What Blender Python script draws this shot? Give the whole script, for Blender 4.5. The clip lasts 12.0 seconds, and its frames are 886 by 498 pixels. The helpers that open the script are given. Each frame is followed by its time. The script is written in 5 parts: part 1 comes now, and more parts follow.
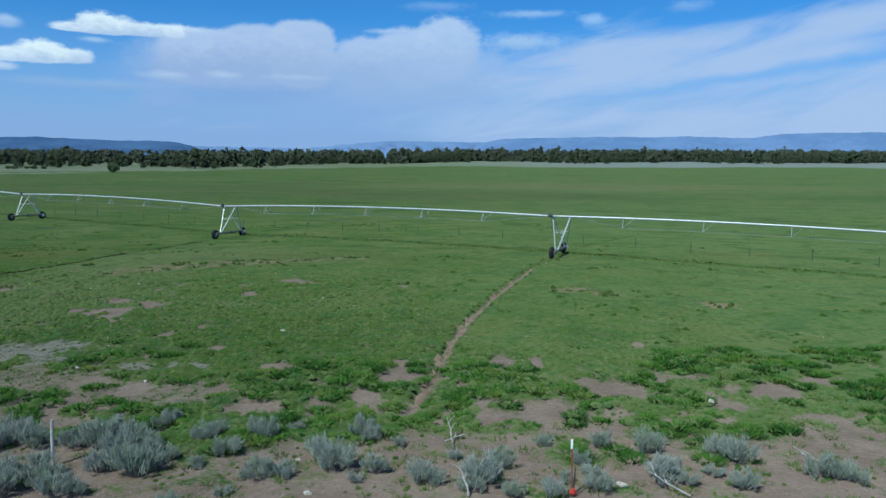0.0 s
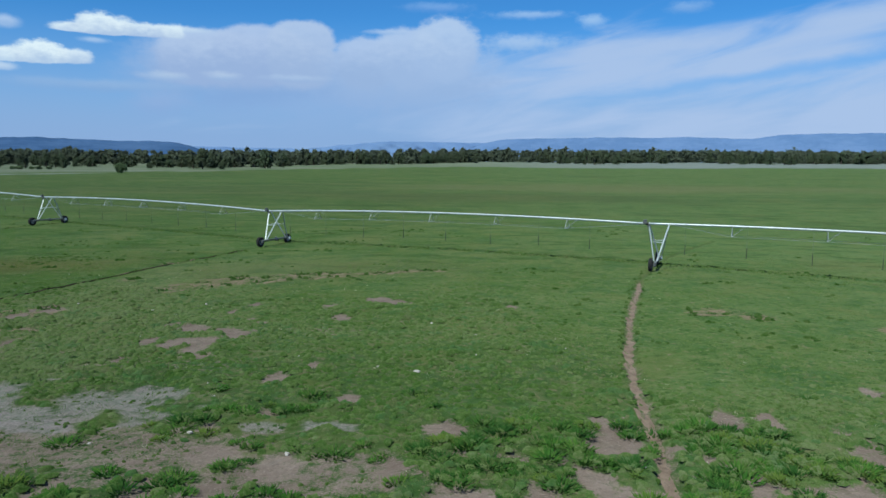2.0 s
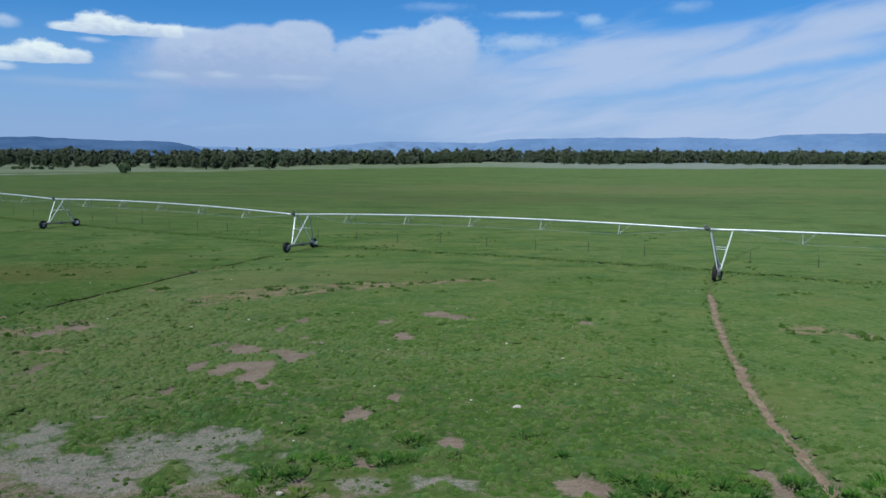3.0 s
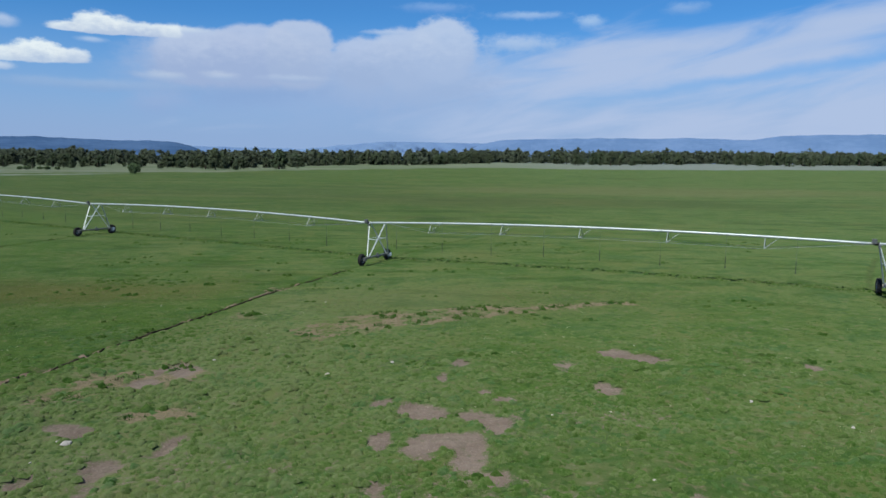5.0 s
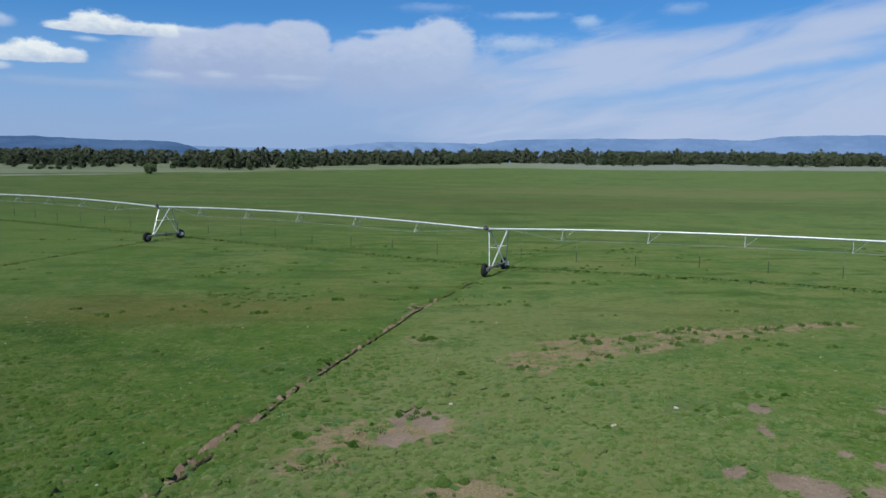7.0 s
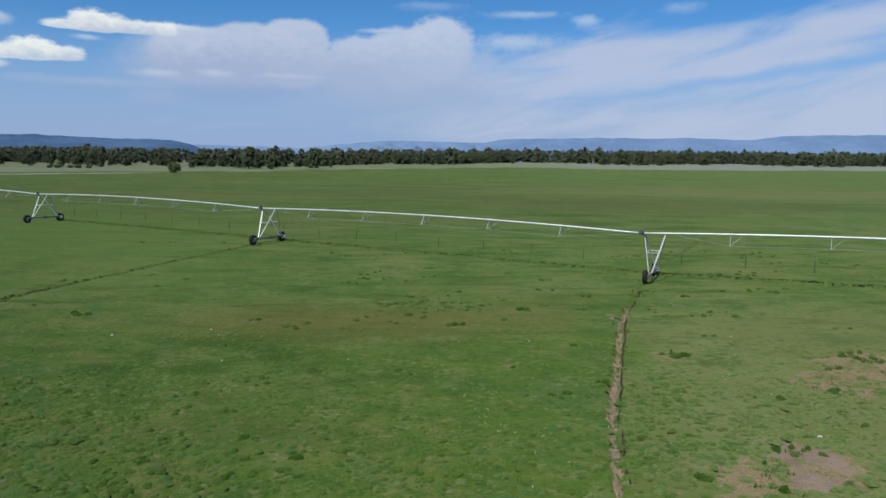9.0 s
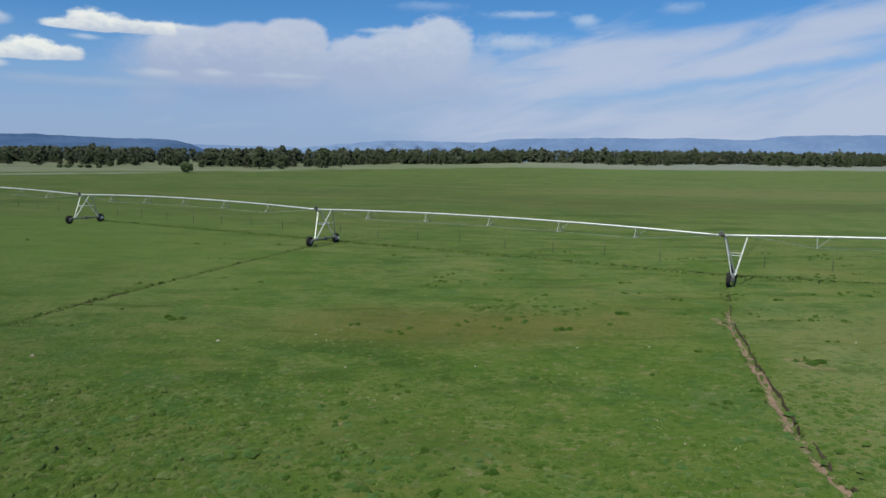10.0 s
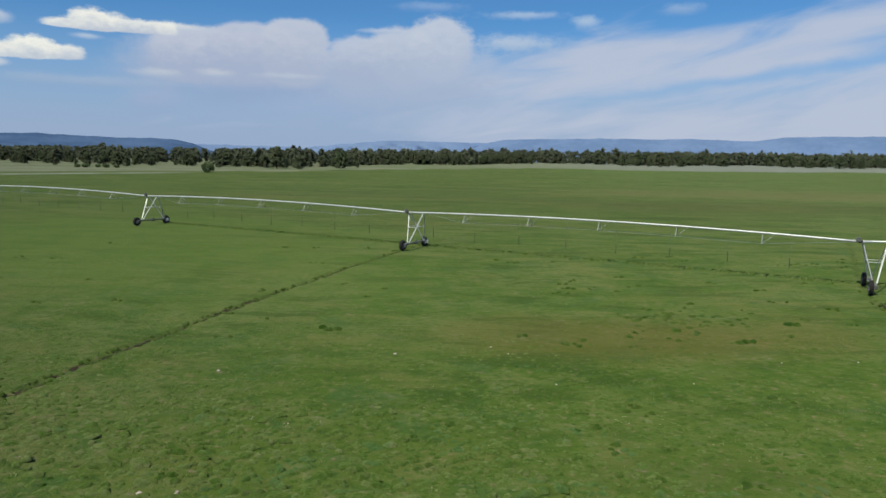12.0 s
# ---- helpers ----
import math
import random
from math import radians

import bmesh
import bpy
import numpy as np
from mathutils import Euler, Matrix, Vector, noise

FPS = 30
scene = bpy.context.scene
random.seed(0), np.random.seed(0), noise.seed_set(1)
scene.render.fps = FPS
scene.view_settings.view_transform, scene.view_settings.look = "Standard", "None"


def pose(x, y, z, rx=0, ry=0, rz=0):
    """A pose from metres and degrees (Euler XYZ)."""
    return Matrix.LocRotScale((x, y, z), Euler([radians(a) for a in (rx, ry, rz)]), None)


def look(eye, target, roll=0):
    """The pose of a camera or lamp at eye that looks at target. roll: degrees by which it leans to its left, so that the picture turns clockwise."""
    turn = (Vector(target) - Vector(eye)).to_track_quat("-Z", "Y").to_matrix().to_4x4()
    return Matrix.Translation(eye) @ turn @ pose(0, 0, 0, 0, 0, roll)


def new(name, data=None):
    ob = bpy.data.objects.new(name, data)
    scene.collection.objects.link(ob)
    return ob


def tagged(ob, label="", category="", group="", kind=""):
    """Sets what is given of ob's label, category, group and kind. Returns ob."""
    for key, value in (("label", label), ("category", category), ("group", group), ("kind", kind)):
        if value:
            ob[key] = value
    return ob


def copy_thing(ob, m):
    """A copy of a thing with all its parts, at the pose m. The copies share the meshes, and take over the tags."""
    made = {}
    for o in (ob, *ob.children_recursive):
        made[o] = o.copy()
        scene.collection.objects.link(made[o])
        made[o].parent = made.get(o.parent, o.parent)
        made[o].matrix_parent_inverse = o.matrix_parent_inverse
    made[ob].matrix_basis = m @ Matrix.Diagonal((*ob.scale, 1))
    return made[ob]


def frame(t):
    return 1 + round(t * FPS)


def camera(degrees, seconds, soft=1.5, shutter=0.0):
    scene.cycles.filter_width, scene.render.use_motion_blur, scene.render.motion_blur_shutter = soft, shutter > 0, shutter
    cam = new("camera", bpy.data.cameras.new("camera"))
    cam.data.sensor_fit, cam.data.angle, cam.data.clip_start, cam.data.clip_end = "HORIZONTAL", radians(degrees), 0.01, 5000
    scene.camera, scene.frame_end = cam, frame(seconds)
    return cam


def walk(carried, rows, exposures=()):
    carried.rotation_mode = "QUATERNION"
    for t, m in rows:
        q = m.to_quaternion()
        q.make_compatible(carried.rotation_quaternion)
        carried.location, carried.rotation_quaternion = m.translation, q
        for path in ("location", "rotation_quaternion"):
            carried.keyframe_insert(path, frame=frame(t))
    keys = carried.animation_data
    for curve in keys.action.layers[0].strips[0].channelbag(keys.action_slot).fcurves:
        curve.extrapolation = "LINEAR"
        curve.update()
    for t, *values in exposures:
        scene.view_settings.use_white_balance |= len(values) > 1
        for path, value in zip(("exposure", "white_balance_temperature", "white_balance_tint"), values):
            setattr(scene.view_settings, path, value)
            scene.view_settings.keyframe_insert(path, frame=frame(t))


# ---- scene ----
cam = camera(62.68, 12.0, soft=1.55)
# seconds, x, y, z, turn to the left, tilt up, lean
PATH = [
    (0, 0.289, -1.151, 8.684, 0.783, -6.615, 0.412),
    (0.5, -1.583, 0.428, 8.705, 0.763, -6.612, 0.421),
    (1, -3.379, 2.130, 8.699, 0.751, -6.600, 0.430),
    (1.5, -5.132, 3.925, 8.697, 0.741, -6.586, 0.441),
    (2, -6.932, 5.791, 8.714, 0.724, -6.576, 0.453),
    (2.5, -8.818, 7.769, 8.749, 0.698, -6.572, 0.468),
    (3, -10.765, 9.819, 8.796, 0.668, -6.571, 0.486),
    (3.5, -12.803, 11.857, 8.855, 0.635, -6.571, 0.508),
    (4, -14.933, 13.838, 8.913, 0.601, -6.568, 0.534),
    (4.5, -17.183, 15.799, 8.948, 0.568, -6.560, 0.563),
    (5, -19.604, 17.762, 8.946, 0.532, -6.545, 0.594),
    (5.5, -22.223, 19.627, 8.915, 0.484, -6.530, 0.622),
    (6, -24.973, 21.241, 8.884, 0.425, -6.521, 0.641),
    (6.5, -27.821, 22.627, 8.868, 0.365, -6.521, 0.653),
    (7, -30.716, 23.821, 8.864, 0.318, -6.529, 0.662),
    (7.5, -33.692, 24.785, 8.863, 0.283, -6.543, 0.677),
    (8, -36.808, 25.560, 8.862, 0.254, -6.563, 0.702),
    (8.5, -40.046, 26.216, 8.859, 0.221, -6.584, 0.731),
    (9, -43.314, 26.803, 8.856, 0.182, -6.600, 0.758),
    (9.5, -46.495, 27.330, 8.851, 0.141, -6.609, 0.780),
    (10, -49.572, 27.777, 8.850, 0.108, -6.613, 0.797),
    (10.5, -52.534, 28.193, 8.865, 0.092, -6.615, 0.817),
    (11, -55.218, 28.659, 8.887, 0.093, -6.614, 0.846),
    (11.5, -57.481, 29.236, 8.892, 0.106, -6.607, 0.892),
    (12, -59.329, 29.915, 8.866, 0.127, -6.590, 0.955),
]

def gaze(x, y, z, turn, tilt, lean):
    a, b = radians(turn), radians(tilt)
    return look((x, y, z), (x - math.sin(a) * math.cos(b), y + math.cos(a) * math.cos(b), z + math.sin(b)), lean)


# seconds, stops, kelvin, tint: the picture warms on the way
EXPOSURES = [(0.0, 0.0, 5650, -7.0), (3.0, 0.0, 6150, -2.0), (6.0, 0.0, 6450, 1.5), (9.5, 0.0, 6950, 2.0), (12.0, 0.0, 7450, 2.0)]
walk(cam, [(t, gaze(*row)) for t, *row in PATH], EXPOSURES)

# ---- light ----
SHADOW = Vector((0.45, 0.65))  # where the shadow of one metre's height falls
SUN_EL = math.atan(1 / SHADOW.length)
SUN_AZ = math.atan2(-SHADOW.x, -SHADOW.y)  # clockwise from +y
sun = new("sun", bpy.data.lights.new("sun", "SUN"))
sun.data.energy, sun.data.angle, sun.data.color = 5.0, radians(0.53), (1.0, 0.95, 0.87)
sun.matrix_world = look((0, 0, 60), (SHADOW.x, SHADOW.y, 59))


class Net:
    """Short forms for building node trees."""

    def __init__(self, tree):
        self.tree = tree
        tree.nodes.clear()

    def put(self, kind, values=(), **settings):
        n = self.tree.nodes.new(kind)
        for key, value in settings.items():
            setattr(n, key, value)
        for key, value in dict(values).items():
            self.feed(n.inputs[key], value)
        return n

    def feed(self, socket, value):
        if isinstance(value, bpy.types.NodeSocket):
            self.tree.links.new(value, socket)
        elif socket.type == "RGBA" and len(value) == 3:
            socket.default_value = (*value, 1)
        else:
            socket.default_value = value

    def m(self, op, a, b=0.0, c=0.0, clamp=False):
        return self.put("ShaderNodeMath", {0: a, 1: b, 2: c}, operation=op, use_clamp=clamp).outputs[0]

    def ramp(self, x, lo, hi, out_lo=0.0, out_hi=1.0):
        n = self.put("ShaderNodeMapRange", {"Value": x, "From Min": lo, "From Max": hi, "To Min": out_lo, "To Max": out_hi}, interpolation_type="SMOOTHSTEP")
        return n.outputs["Result"]

    def mix(self, f, a, b, blend="MIX"):
        n = self.put("ShaderNodeMix", data_type="RGBA", blend_type=blend)
        self.feed(n.inputs[0], f), self.feed(n.inputs[6], a), self.feed(n.inputs[7], b)
        return n.outputs[2]

    def noise(self, vec, scale, detail=3.0, rough=0.55, warp=0.0):
        n = self.put("ShaderNodeTexNoise", {"Vector": vec, "Scale": scale, "Detail": detail, "Roughness": rough, "Distortion": warp})
        return n.outputs["Fac"]

    def xyz(self, x, y, z=0.0):
        return self.put("ShaderNodeCombineXYZ", {0: x, 1: y, 2: z}).outputs[0]


SKY_TINT = (0.036, 0.074, 0.118)  # strength and white balance of the clear sky


def build_sky():
    world = bpy.data.worlds.new("sky")
    scene.world = world
    world.use_nodes = True
    n = Net(world.node_tree)
    sky = n.put("ShaderNodeTexSky", sky_type="NISHITA", sun_disc=False, sun_elevation=SUN_EL, sun_rotation=SUN_AZ, altitude=1300.0, air_density=1.0, dust_density=0.6, ozone_density=1.6)
    way = n.put("ShaderNodeTexCoord").outputs["Generated"]
    axes = n.put("ShaderNodeSeparateXYZ", {0: way}).outputs
    az = n.m("ARCTAN2", axes[0], axes[1])
    el = n.m("ARCSINE", axes[2])
    flat = n.xyz(az, n.m("MULTIPLY", el, 1.7))
    fray = n.m("SUBTRACT", n.noise(flat, 13.0, 6.0, 0.6), 0.5)
    puff = n.m("SUBTRACT", n.noise(flat, 62.0, 5.0, 0.62), 0.5)

    def cloud(cx, cy, rx, ry, soft, broad_rag, fine_rag, base=1.0, square=1.0):
        """A soft heap of cloud; base over 1 flattens its underside, square over 1 fills out its corners."""
        dx = n.m("ABSOLUTE", n.m("DIVIDE", n.m("SUBTRACT", az, cx), rx))
        up = n.m("DIVIDE", n.m("SUBTRACT", el, cy), ry)
        dy = n.m("MAXIMUM", up, n.m("MULTIPLY", up, -base))
        far = n.m("POWER", n.m("ADD", n.m("POWER", dx, 2 * square), n.m("POWER", dy, 2 * square)), 0.5 / square)
        rag = n.m("ADD", n.m("MULTIPLY", fray, broad_rag), n.m("MULTIPLY", puff, fine_rag))
        return n.ramp(n.m("ADD", far, rag), 1.0 + soft, 1.0 - soft), n.m("ADD", up, n.m("MULTIPLY", puff, 1.6))

    # the veil of thin high cloud, drawn out along a slant
    slant = n.xyz(n.m("ADD", az, n.m("MULTIPLY", el, 0.5)), n.m("SUBTRACT", n.m("MULTIPLY", el, 5.5), n.m("MULTIPLY", az, 0.95)))
    streak = n.noise(slant, 5.0, 5.0, 0.52, 0.5)
    broad = n.noise(slant, 2.1, 3.0, 0.5)
    lean = n.m("SUBTRACT", el, n.m("MULTIPLY", az, 0.16))
    veil = n.m("ADD", n.m("MULTIPLY", streak, 1.35), n.m("MULTIPLY", broad, 0.8))
    veil = n.m("SUBTRACT", veil, 0.27)
    veil = n.m("SUBTRACT", veil, n.ramp(lean, 0.095, 0.18, 0.0, 0.58))
    veil = n.m("ADD", veil, n.ramp(az, -0.22, 0.12, -0.42, 0.12))
    veil = n.m("MULTIPLY", n.ramp(veil, 0.42, 1.08), 0.94)
    # blue gap low over the ridge
    gap_line = n.m("SUBTRACT", el, n.m("ADD", n.m("MULTIPLY", az, 0.13), 0.062))
    gap = n.ramp(n.m("ABSOLUTE", n.m("ADD", gap_line, n.m("MULTIPLY", fray, 0.02))), 0.0, 0.013, 0.75, 0.0)
    veil = n.m("MULTIPLY", veil, n.m("SUBTRACT", 1.0, n.m("MULTIPLY", gap, n.ramp(az, 0.08, 0.3))))

    col = n.mix(1.0, sky.outputs[0], SKY_TINT, "MULTIPLY")
    haze = n.ramp(el, 0.20, 0.02, 0.0, 0.95)
    col = n.mix(haze, col, (0.300, 0.400, 0.67))
    col = n.mix(veil, col, (0.46, 0.535, 0.775))
    for spec, low, high in (
        ((-0.150, 0.112, 0.190, 0.030, 0.70, 0.8, 0.3, 0.6), (0.33, 0.43, 0.70), (0.42, 0.51, 0.76)),
        ((-0.275, 0.122, 0.125, 0.036, 0.40, 0.9, 0.3, 0.8), (0.27, 0.39, 0.68), (0.42, 0.50, 0.74)),
        ((-0.268, 0.136, 0.112, 0.026, 0.30, 0.6, 0.3, 0.7, 1.6), (0.33, 0.42, 0.68), (0.47, 0.54, 0.77)),
        ((-0.325, 0.142, 0.058, 0.0275, 0.13, 0.35, 0.25, 0.6, 1.2), (0.36, 0.44, 0.69), (0.52, 0.58, 0.79)),
        ((-0.258, 0.148, 0.058, 0.0285, 0.13, 0.35, 0.25, 0.6, 1.2), (0.36, 0.44, 0.69), (0.50, 0.56, 0.78)),
        ((-0.202, 0.152, 0.043, 0.0325, 0.11, 0.30, 0.22, 0.6, 1.5), (0.38, 0.46, 0.70), (0.51, 0.57, 0.78)),
        ((-0.350, 0.1655, 0.034, 0.0040, 0.5, 0.8, 0.9, 1.0), (0.50, 0.58, 0.79), (0.64, 0.70, 0.85)),
        ((-0.060, 0.132, 0.100, 0.030, 0.40, 0.9, 0.5, 0.6, 1.4), (0.35, 0.45, 0.71), (0.46, 0.54, 0.78)),
        ((-0.116, 0.142, 0.042, 0.0255, 0.18, 0.4, 0.35, 0.6, 1.2), (0.36, 0.45, 0.70), (0.49, 0.56, 0.79)),
        ((-0.060, 0.150, 0.046, 0.0300, 0.18, 0.4, 0.35, 0.6, 1.1), (0.38, 0.47, 0.72), (0.51, 0.58, 0.80)),
        ((-0.012, 0.158, 0.044, 0.0335, 0.20, 0.6, 0.5, 0.7, 1.1), (0.40, 0.49, 0.74), (0.53, 0.60, 0.81)),
        ((-0.092, 0.1735, 0.022, 0.0028, 0.9, 1.0, 1.4, 1.0), (0.36, 0.48, 0.76), (0.48, 0.57, 0.81)),
        ((-0.474, 0.1570, 0.026, 0.0075, 0.25, 0.5, 0.8, 3.0, 1.2), (0.60, 0.66, 0.82), (0.84, 0.86, 0.92)),
        ((-0.400, 0.1580, 0.046, 0.0120, 0.22, 0.5, 0.8, 3.2, 1.5), (0.46, 0.53, 0.74), (0.80, 0.83, 0.91)),
        ((-0.443, 0.1580, 0.032, 0.0200, 0.20, 0.45, 0.8, 4.2, 1.2), (0.50, 0.57, 0.76), (0.92, 0.93, 0.96)),
        ((-0.360, 0.1605, 0.013, 0.0105, 0.28, 0.6, 0.9, 1.8, 1.3), (0.58, 0.64, 0.80), (0.82, 0.85, 0.92)),
        ((-0.550, 0.1205, 0.028, 0.0110, 0.25, 0.5, 0.8, 2.2, 1.2), (0.60, 0.67, 0.82), (0.88, 0.90, 0.94)),
        ((-0.475, 0.1225, 0.020, 0.0120, 0.25, 0.5, 0.8, 2.4, 1.3), (0.50, 0.57, 0.76), (0.84, 0.86, 0.93)),
        ((-0.510, 0.1205, 0.030, 0.0205, 0.20, 0.45, 0.8, 4.0, 1.2), (0.52, 0.59, 0.77), (0.94, 0.95, 0.97)),
        ((-0.552, 0.1090, 0.016, 0.0050, 0.5, 0.8, 1.0, 1.4), (0.44, 0.54, 0.77), (0.60, 0.67, 0.84)),
        ((-0.545, 0.1600, 0.014, 0.0060, 0.7, 0.9, 1.0, 1.0), (0.36, 0.48, 0.75), (0.50, 0.59, 0.82)),
        ((-0.452, 0.1465, 0.012, 0.0025, 0.9, 1.0, 1.2, 1.0), (0.36, 0.49, 0.77), (0.44, 0.56, 0.81)),
        ((-0.372, 0.108, 0.022, 0.005, 0.8, 1.4, 1.8, 1.0), (0.36, 0.46, 0.71), (0.50, 0.57, 0.76)),
        ((-0.305, 0.111, 0.018, 0.005, 0.8, 1.4, 1.8, 1.0), (0.36, 0.46, 0.71), (0.52, 0.58, 0.77)),
        ((-0.21, 0.111, 0.036, 0.004, 0.8, 1.4, 1.8, 1.0), (0.36, 0.45, 0.70), (0.46, 0.54, 0.76)),
        ((-0.44, 0.093, 0.090, 0.006, 0.9, 1.6, 1.2, 1.0), (0.27, 0.40, 0.68), (0.33, 0.45, 0.71)),
        ((-0.38, 0.075, 0.030, 0.014, 0.9, 1.2, 1.0, 1.0), (0.29, 0.40, 0.68), (0.33, 0.43, 0.70)),
        ((0.095, 0.160, 0.042, 0.009, 0.9, 1.8, 1.8, 1.0), (0.36, 0.49, 0.77), (0.48, 0.58, 0.82)),
        ((0.182, 0.187, 0.013, 0.006, 0.9, 1.8, 1.8, 1.0), (0.30, 0.46, 0.79), (0.42, 0.56, 0.83)),
        ((0.300, 0.199, 0.020, 0.006, 0.9, 1.8, 1.8, 1.0), (0.19, 0.36, 0.73), (0.27, 0.43, 0.77)),
        ((-0.02, 0.206, 0.030, 0.005, 0.9, 1.8, 1.8, 1.0), (0.17, 0.33, 0.71), (0.24, 0.40, 0.75)),
        ((0.10, 0.196, 0.040, 0.004, 0.9, 1.8, 1.8, 1.0), (0.28, 0.43, 0.77), (0.38, 0.52, 0.81)),
    ):
        mask, up = cloud(*spec)
        base = spec[7]
        col = n.mix(n.m("MULTIPLY", mask, 0.9), col, n.mix(n.ramp(up, -0.9 / max(base, 1.0) - 0.1, 1.0), low, high))
    # below the horizon
    col = n.mix(n.ramp(el, 0.0, -0.02), col, (0.18, 0.22, 0.20))
    back = n.put("ShaderNodeBackground", {"Color": col, "Strength": 1.0})
    n.put("ShaderNodeOutputWorld", {"Surface": back.outputs[0]})


build_sky()


# ---- numbers and noise ----
rng = np.random.default_rng(11)
TABLE = rng.random((256, 256))


def lattice(x, y, shift=0):
    """Smooth value noise, 0 to 1, with a period of one unit."""
    xi, yi = np.floor(x).astype(int), np.floor(y).astype(int)
    fx, fy = x - xi, y - yi
    fx, fy = fx * fx * (3 - 2 * fx), fy * fy * (3 - 2 * fy)
    xi, yi = xi + 37 * shift, yi + 91 * shift
    a, b = TABLE[xi % 256, yi % 256], TABLE[(xi + 1) % 256, yi % 256]
    c, d = TABLE[xi % 256, (yi + 1) % 256], TABLE[(xi + 1) % 256, (yi + 1) % 256]
    return (a * (1 - fx) + b * fx) * (1 - fy) + (c * (1 - fx) + d * fx) * fy


def cloudy(x, y, size, octaves=4, shift=0):
    total, weight = 0.0, 0.0
    for k in range(octaves):
        w = 0.55**k
        total = total + w * lattice(x / size * 2**k + 3.7 * k, y / size * 2**k + 1.3 * k, shift + k)
        weight += w
    return total / weight


def step(lo, hi, x):
    t = np.clip((x - lo) / (hi - lo), 0, 1)
    return t * t * (3 - 2 * t)


# ---- the lie of the land ----
# wheel tracks of the three towers, from the wheels back towards the fence
TRACK_A = [(24.0, 92.0), (18.0, 82.5), (13.0, 74.0), (9.3, 65.4), (7.7, 61.6), (5.4, 54.0), (3.5, 47.5), (2.0, 41.6), (0.9, 37.0), (0.25, 32.8), (-0.2, 29.6), (-0.65, 26.6), (-0.9, 24.3)]
TRACK_B = [(-10.0, 119.0), (-14.8, 109.0), (-19.0, 101.2), (-22.0, 95.4), (-25.0, 89.6), (-27.4, 84.4), (-30.0, 77.6), (-31.5, 73.2), (-32.8, 69.3), (-33.7, 65.6), (-34.9, 61.2), (-35.8, 57.6), (-36.9, 53.7), (-37.5, 50.7), (-38.0, 48.0), (-38.5, 44.6), (-39.0, 42.0), (-39.7, 36.0), (-40.4, 28.0)]
TRACK_C = [(-47.0, 138.0), (-51.5, 129.0), (-57.6, 117.0), (-63.2, 105.2), (-65.8, 97.2), (-67.8, 92.0), (-69.0, 88.2), (-70.2, 84.4), (-71.9, 78.8), (-73.1, 75.2), (-74.1, 70.7), (-75.1, 66.7), (-75.7, 63.6), (-76.3, 59.4), (-76.9, 56.0), (-77.6, 48.0), (-78.0, 40.0)]
# bare spots: x, y, half width, half depth
BARE_FENCE = [
    (-20.3, 40.0, 0.80, 1.1), (-14.0, 34.1, 0.56, 0.7), (-10.7, 31.9, 0.49, 0.6), (-13.3, 30.2, 0.60, 0.85), (-7.2, 28.8, 0.66, 0.65), (-6.7, 27.7, 0.26, 0.9), (-6.5, 23.8, 1.02, 0.91), (-8.6, 25.4, 0.37, 0.93),
    (-11.8, 26.0, 0.54, 1.26), (-2.8, 24.7, 0.67, 1.04), (-2.1, 27.4, 0.91, 0.98), (-1.9, 28.9, 0.48, 0.86), (-4.5, 23.9, 0.55, 0.7), (-13.9, 26.1, 1.09, 1.45), (-13.6, 23.3, 0.68, 1.32), (-15.1, 23.7, 0.6, 1.52), (-11.4, 23.8, 0.35, 0.92),
    (-14.8, 28.6, 0.46, 0.7), (-12.8, 36.3, 0.26, 0.57),
]
BARE_MIDDLE = [
    (2.5, 29.9, 0.43, 1.38), (4.0, 29.8, 0.37, 0.83), (6.5, 26.3, 1.04, 1.16), (15.2, 27.5, 0.57, 0.67), (12.6, 26.1, 0.8, 1.1), (10.2, 24.6, 0.57, 0.83), (1.5, 24.7, 0.41, 0.97), (1.9, 22.9, 0.72, 0.84),
    (3.4, 23.0, 0.92, 1.36), (5.4, 21.8, 0.88, 1.13), (7.8, 22.7, 0.96, 0.64), (9.5, 22.6, 0.43, 0.47), (13.6, 21.9, 0.82, 1.34), (12.0, 21.1, 0.54, 1.44), (9.2, 33.2, 0.40, 0.8), (-1.2, 23.0, 0.39, 0.71),
]
BARE_FIELD = [
    (-20.8, 43.6, 0.62, 0.7), (-18.7, 42.7, 0.60, 0.5), (-11.5, 51.6, 0.82, 0.81), (-28.5, 39.7, 0.45, 0.89), (-29.8, 37.8, 0.61, 1.09), (-32.2, 41.4, 0.63, 0.5), (-31.6, 36.9, 0.39, 0.55),
    (-20.3, 43.4, 0.77, 0.93), (-18.2, 42.2, 0.69, 1.02), (-20.2, 40.0, 0.86, 0.93), (-19.6, 40.1, 0.8, 0.7), (-19.0, 39.7, 0.68, 1.53), (-21.8, 40.6, 0.41, 0.75), (-14.3, 49.6, 0.63, 0.79), (-10.8, 50.9, 1.18, 0.95), (-13.2, 46.4, 0.57, 0.84), (-3.3, 49.3, 0.44, 0.82),
    (-17.4, 44.8, 0.54, 0.52), (-18.2, 45.7, 0.5, 0.40), (-21.6, 37.0, 0.39, 0.54), (-18.2, 37.7, 0.32, 0.48), (-19.9, 47.6, 0.28, 0.54), (-19.2, 50.0, 0.51, 0.58), (-20.6, 45.7, 0.22, 0.37), (-32.5, 41.8, 0.78, 0.4),
    (-22.1, 44.3, 0.44, 0.40), (-32.3, 47.3, 0.7, 0.7), (-31.4, 49.0, 0.60, 1.0), (-32.4, 48.9, 0.40, 0.9),
]
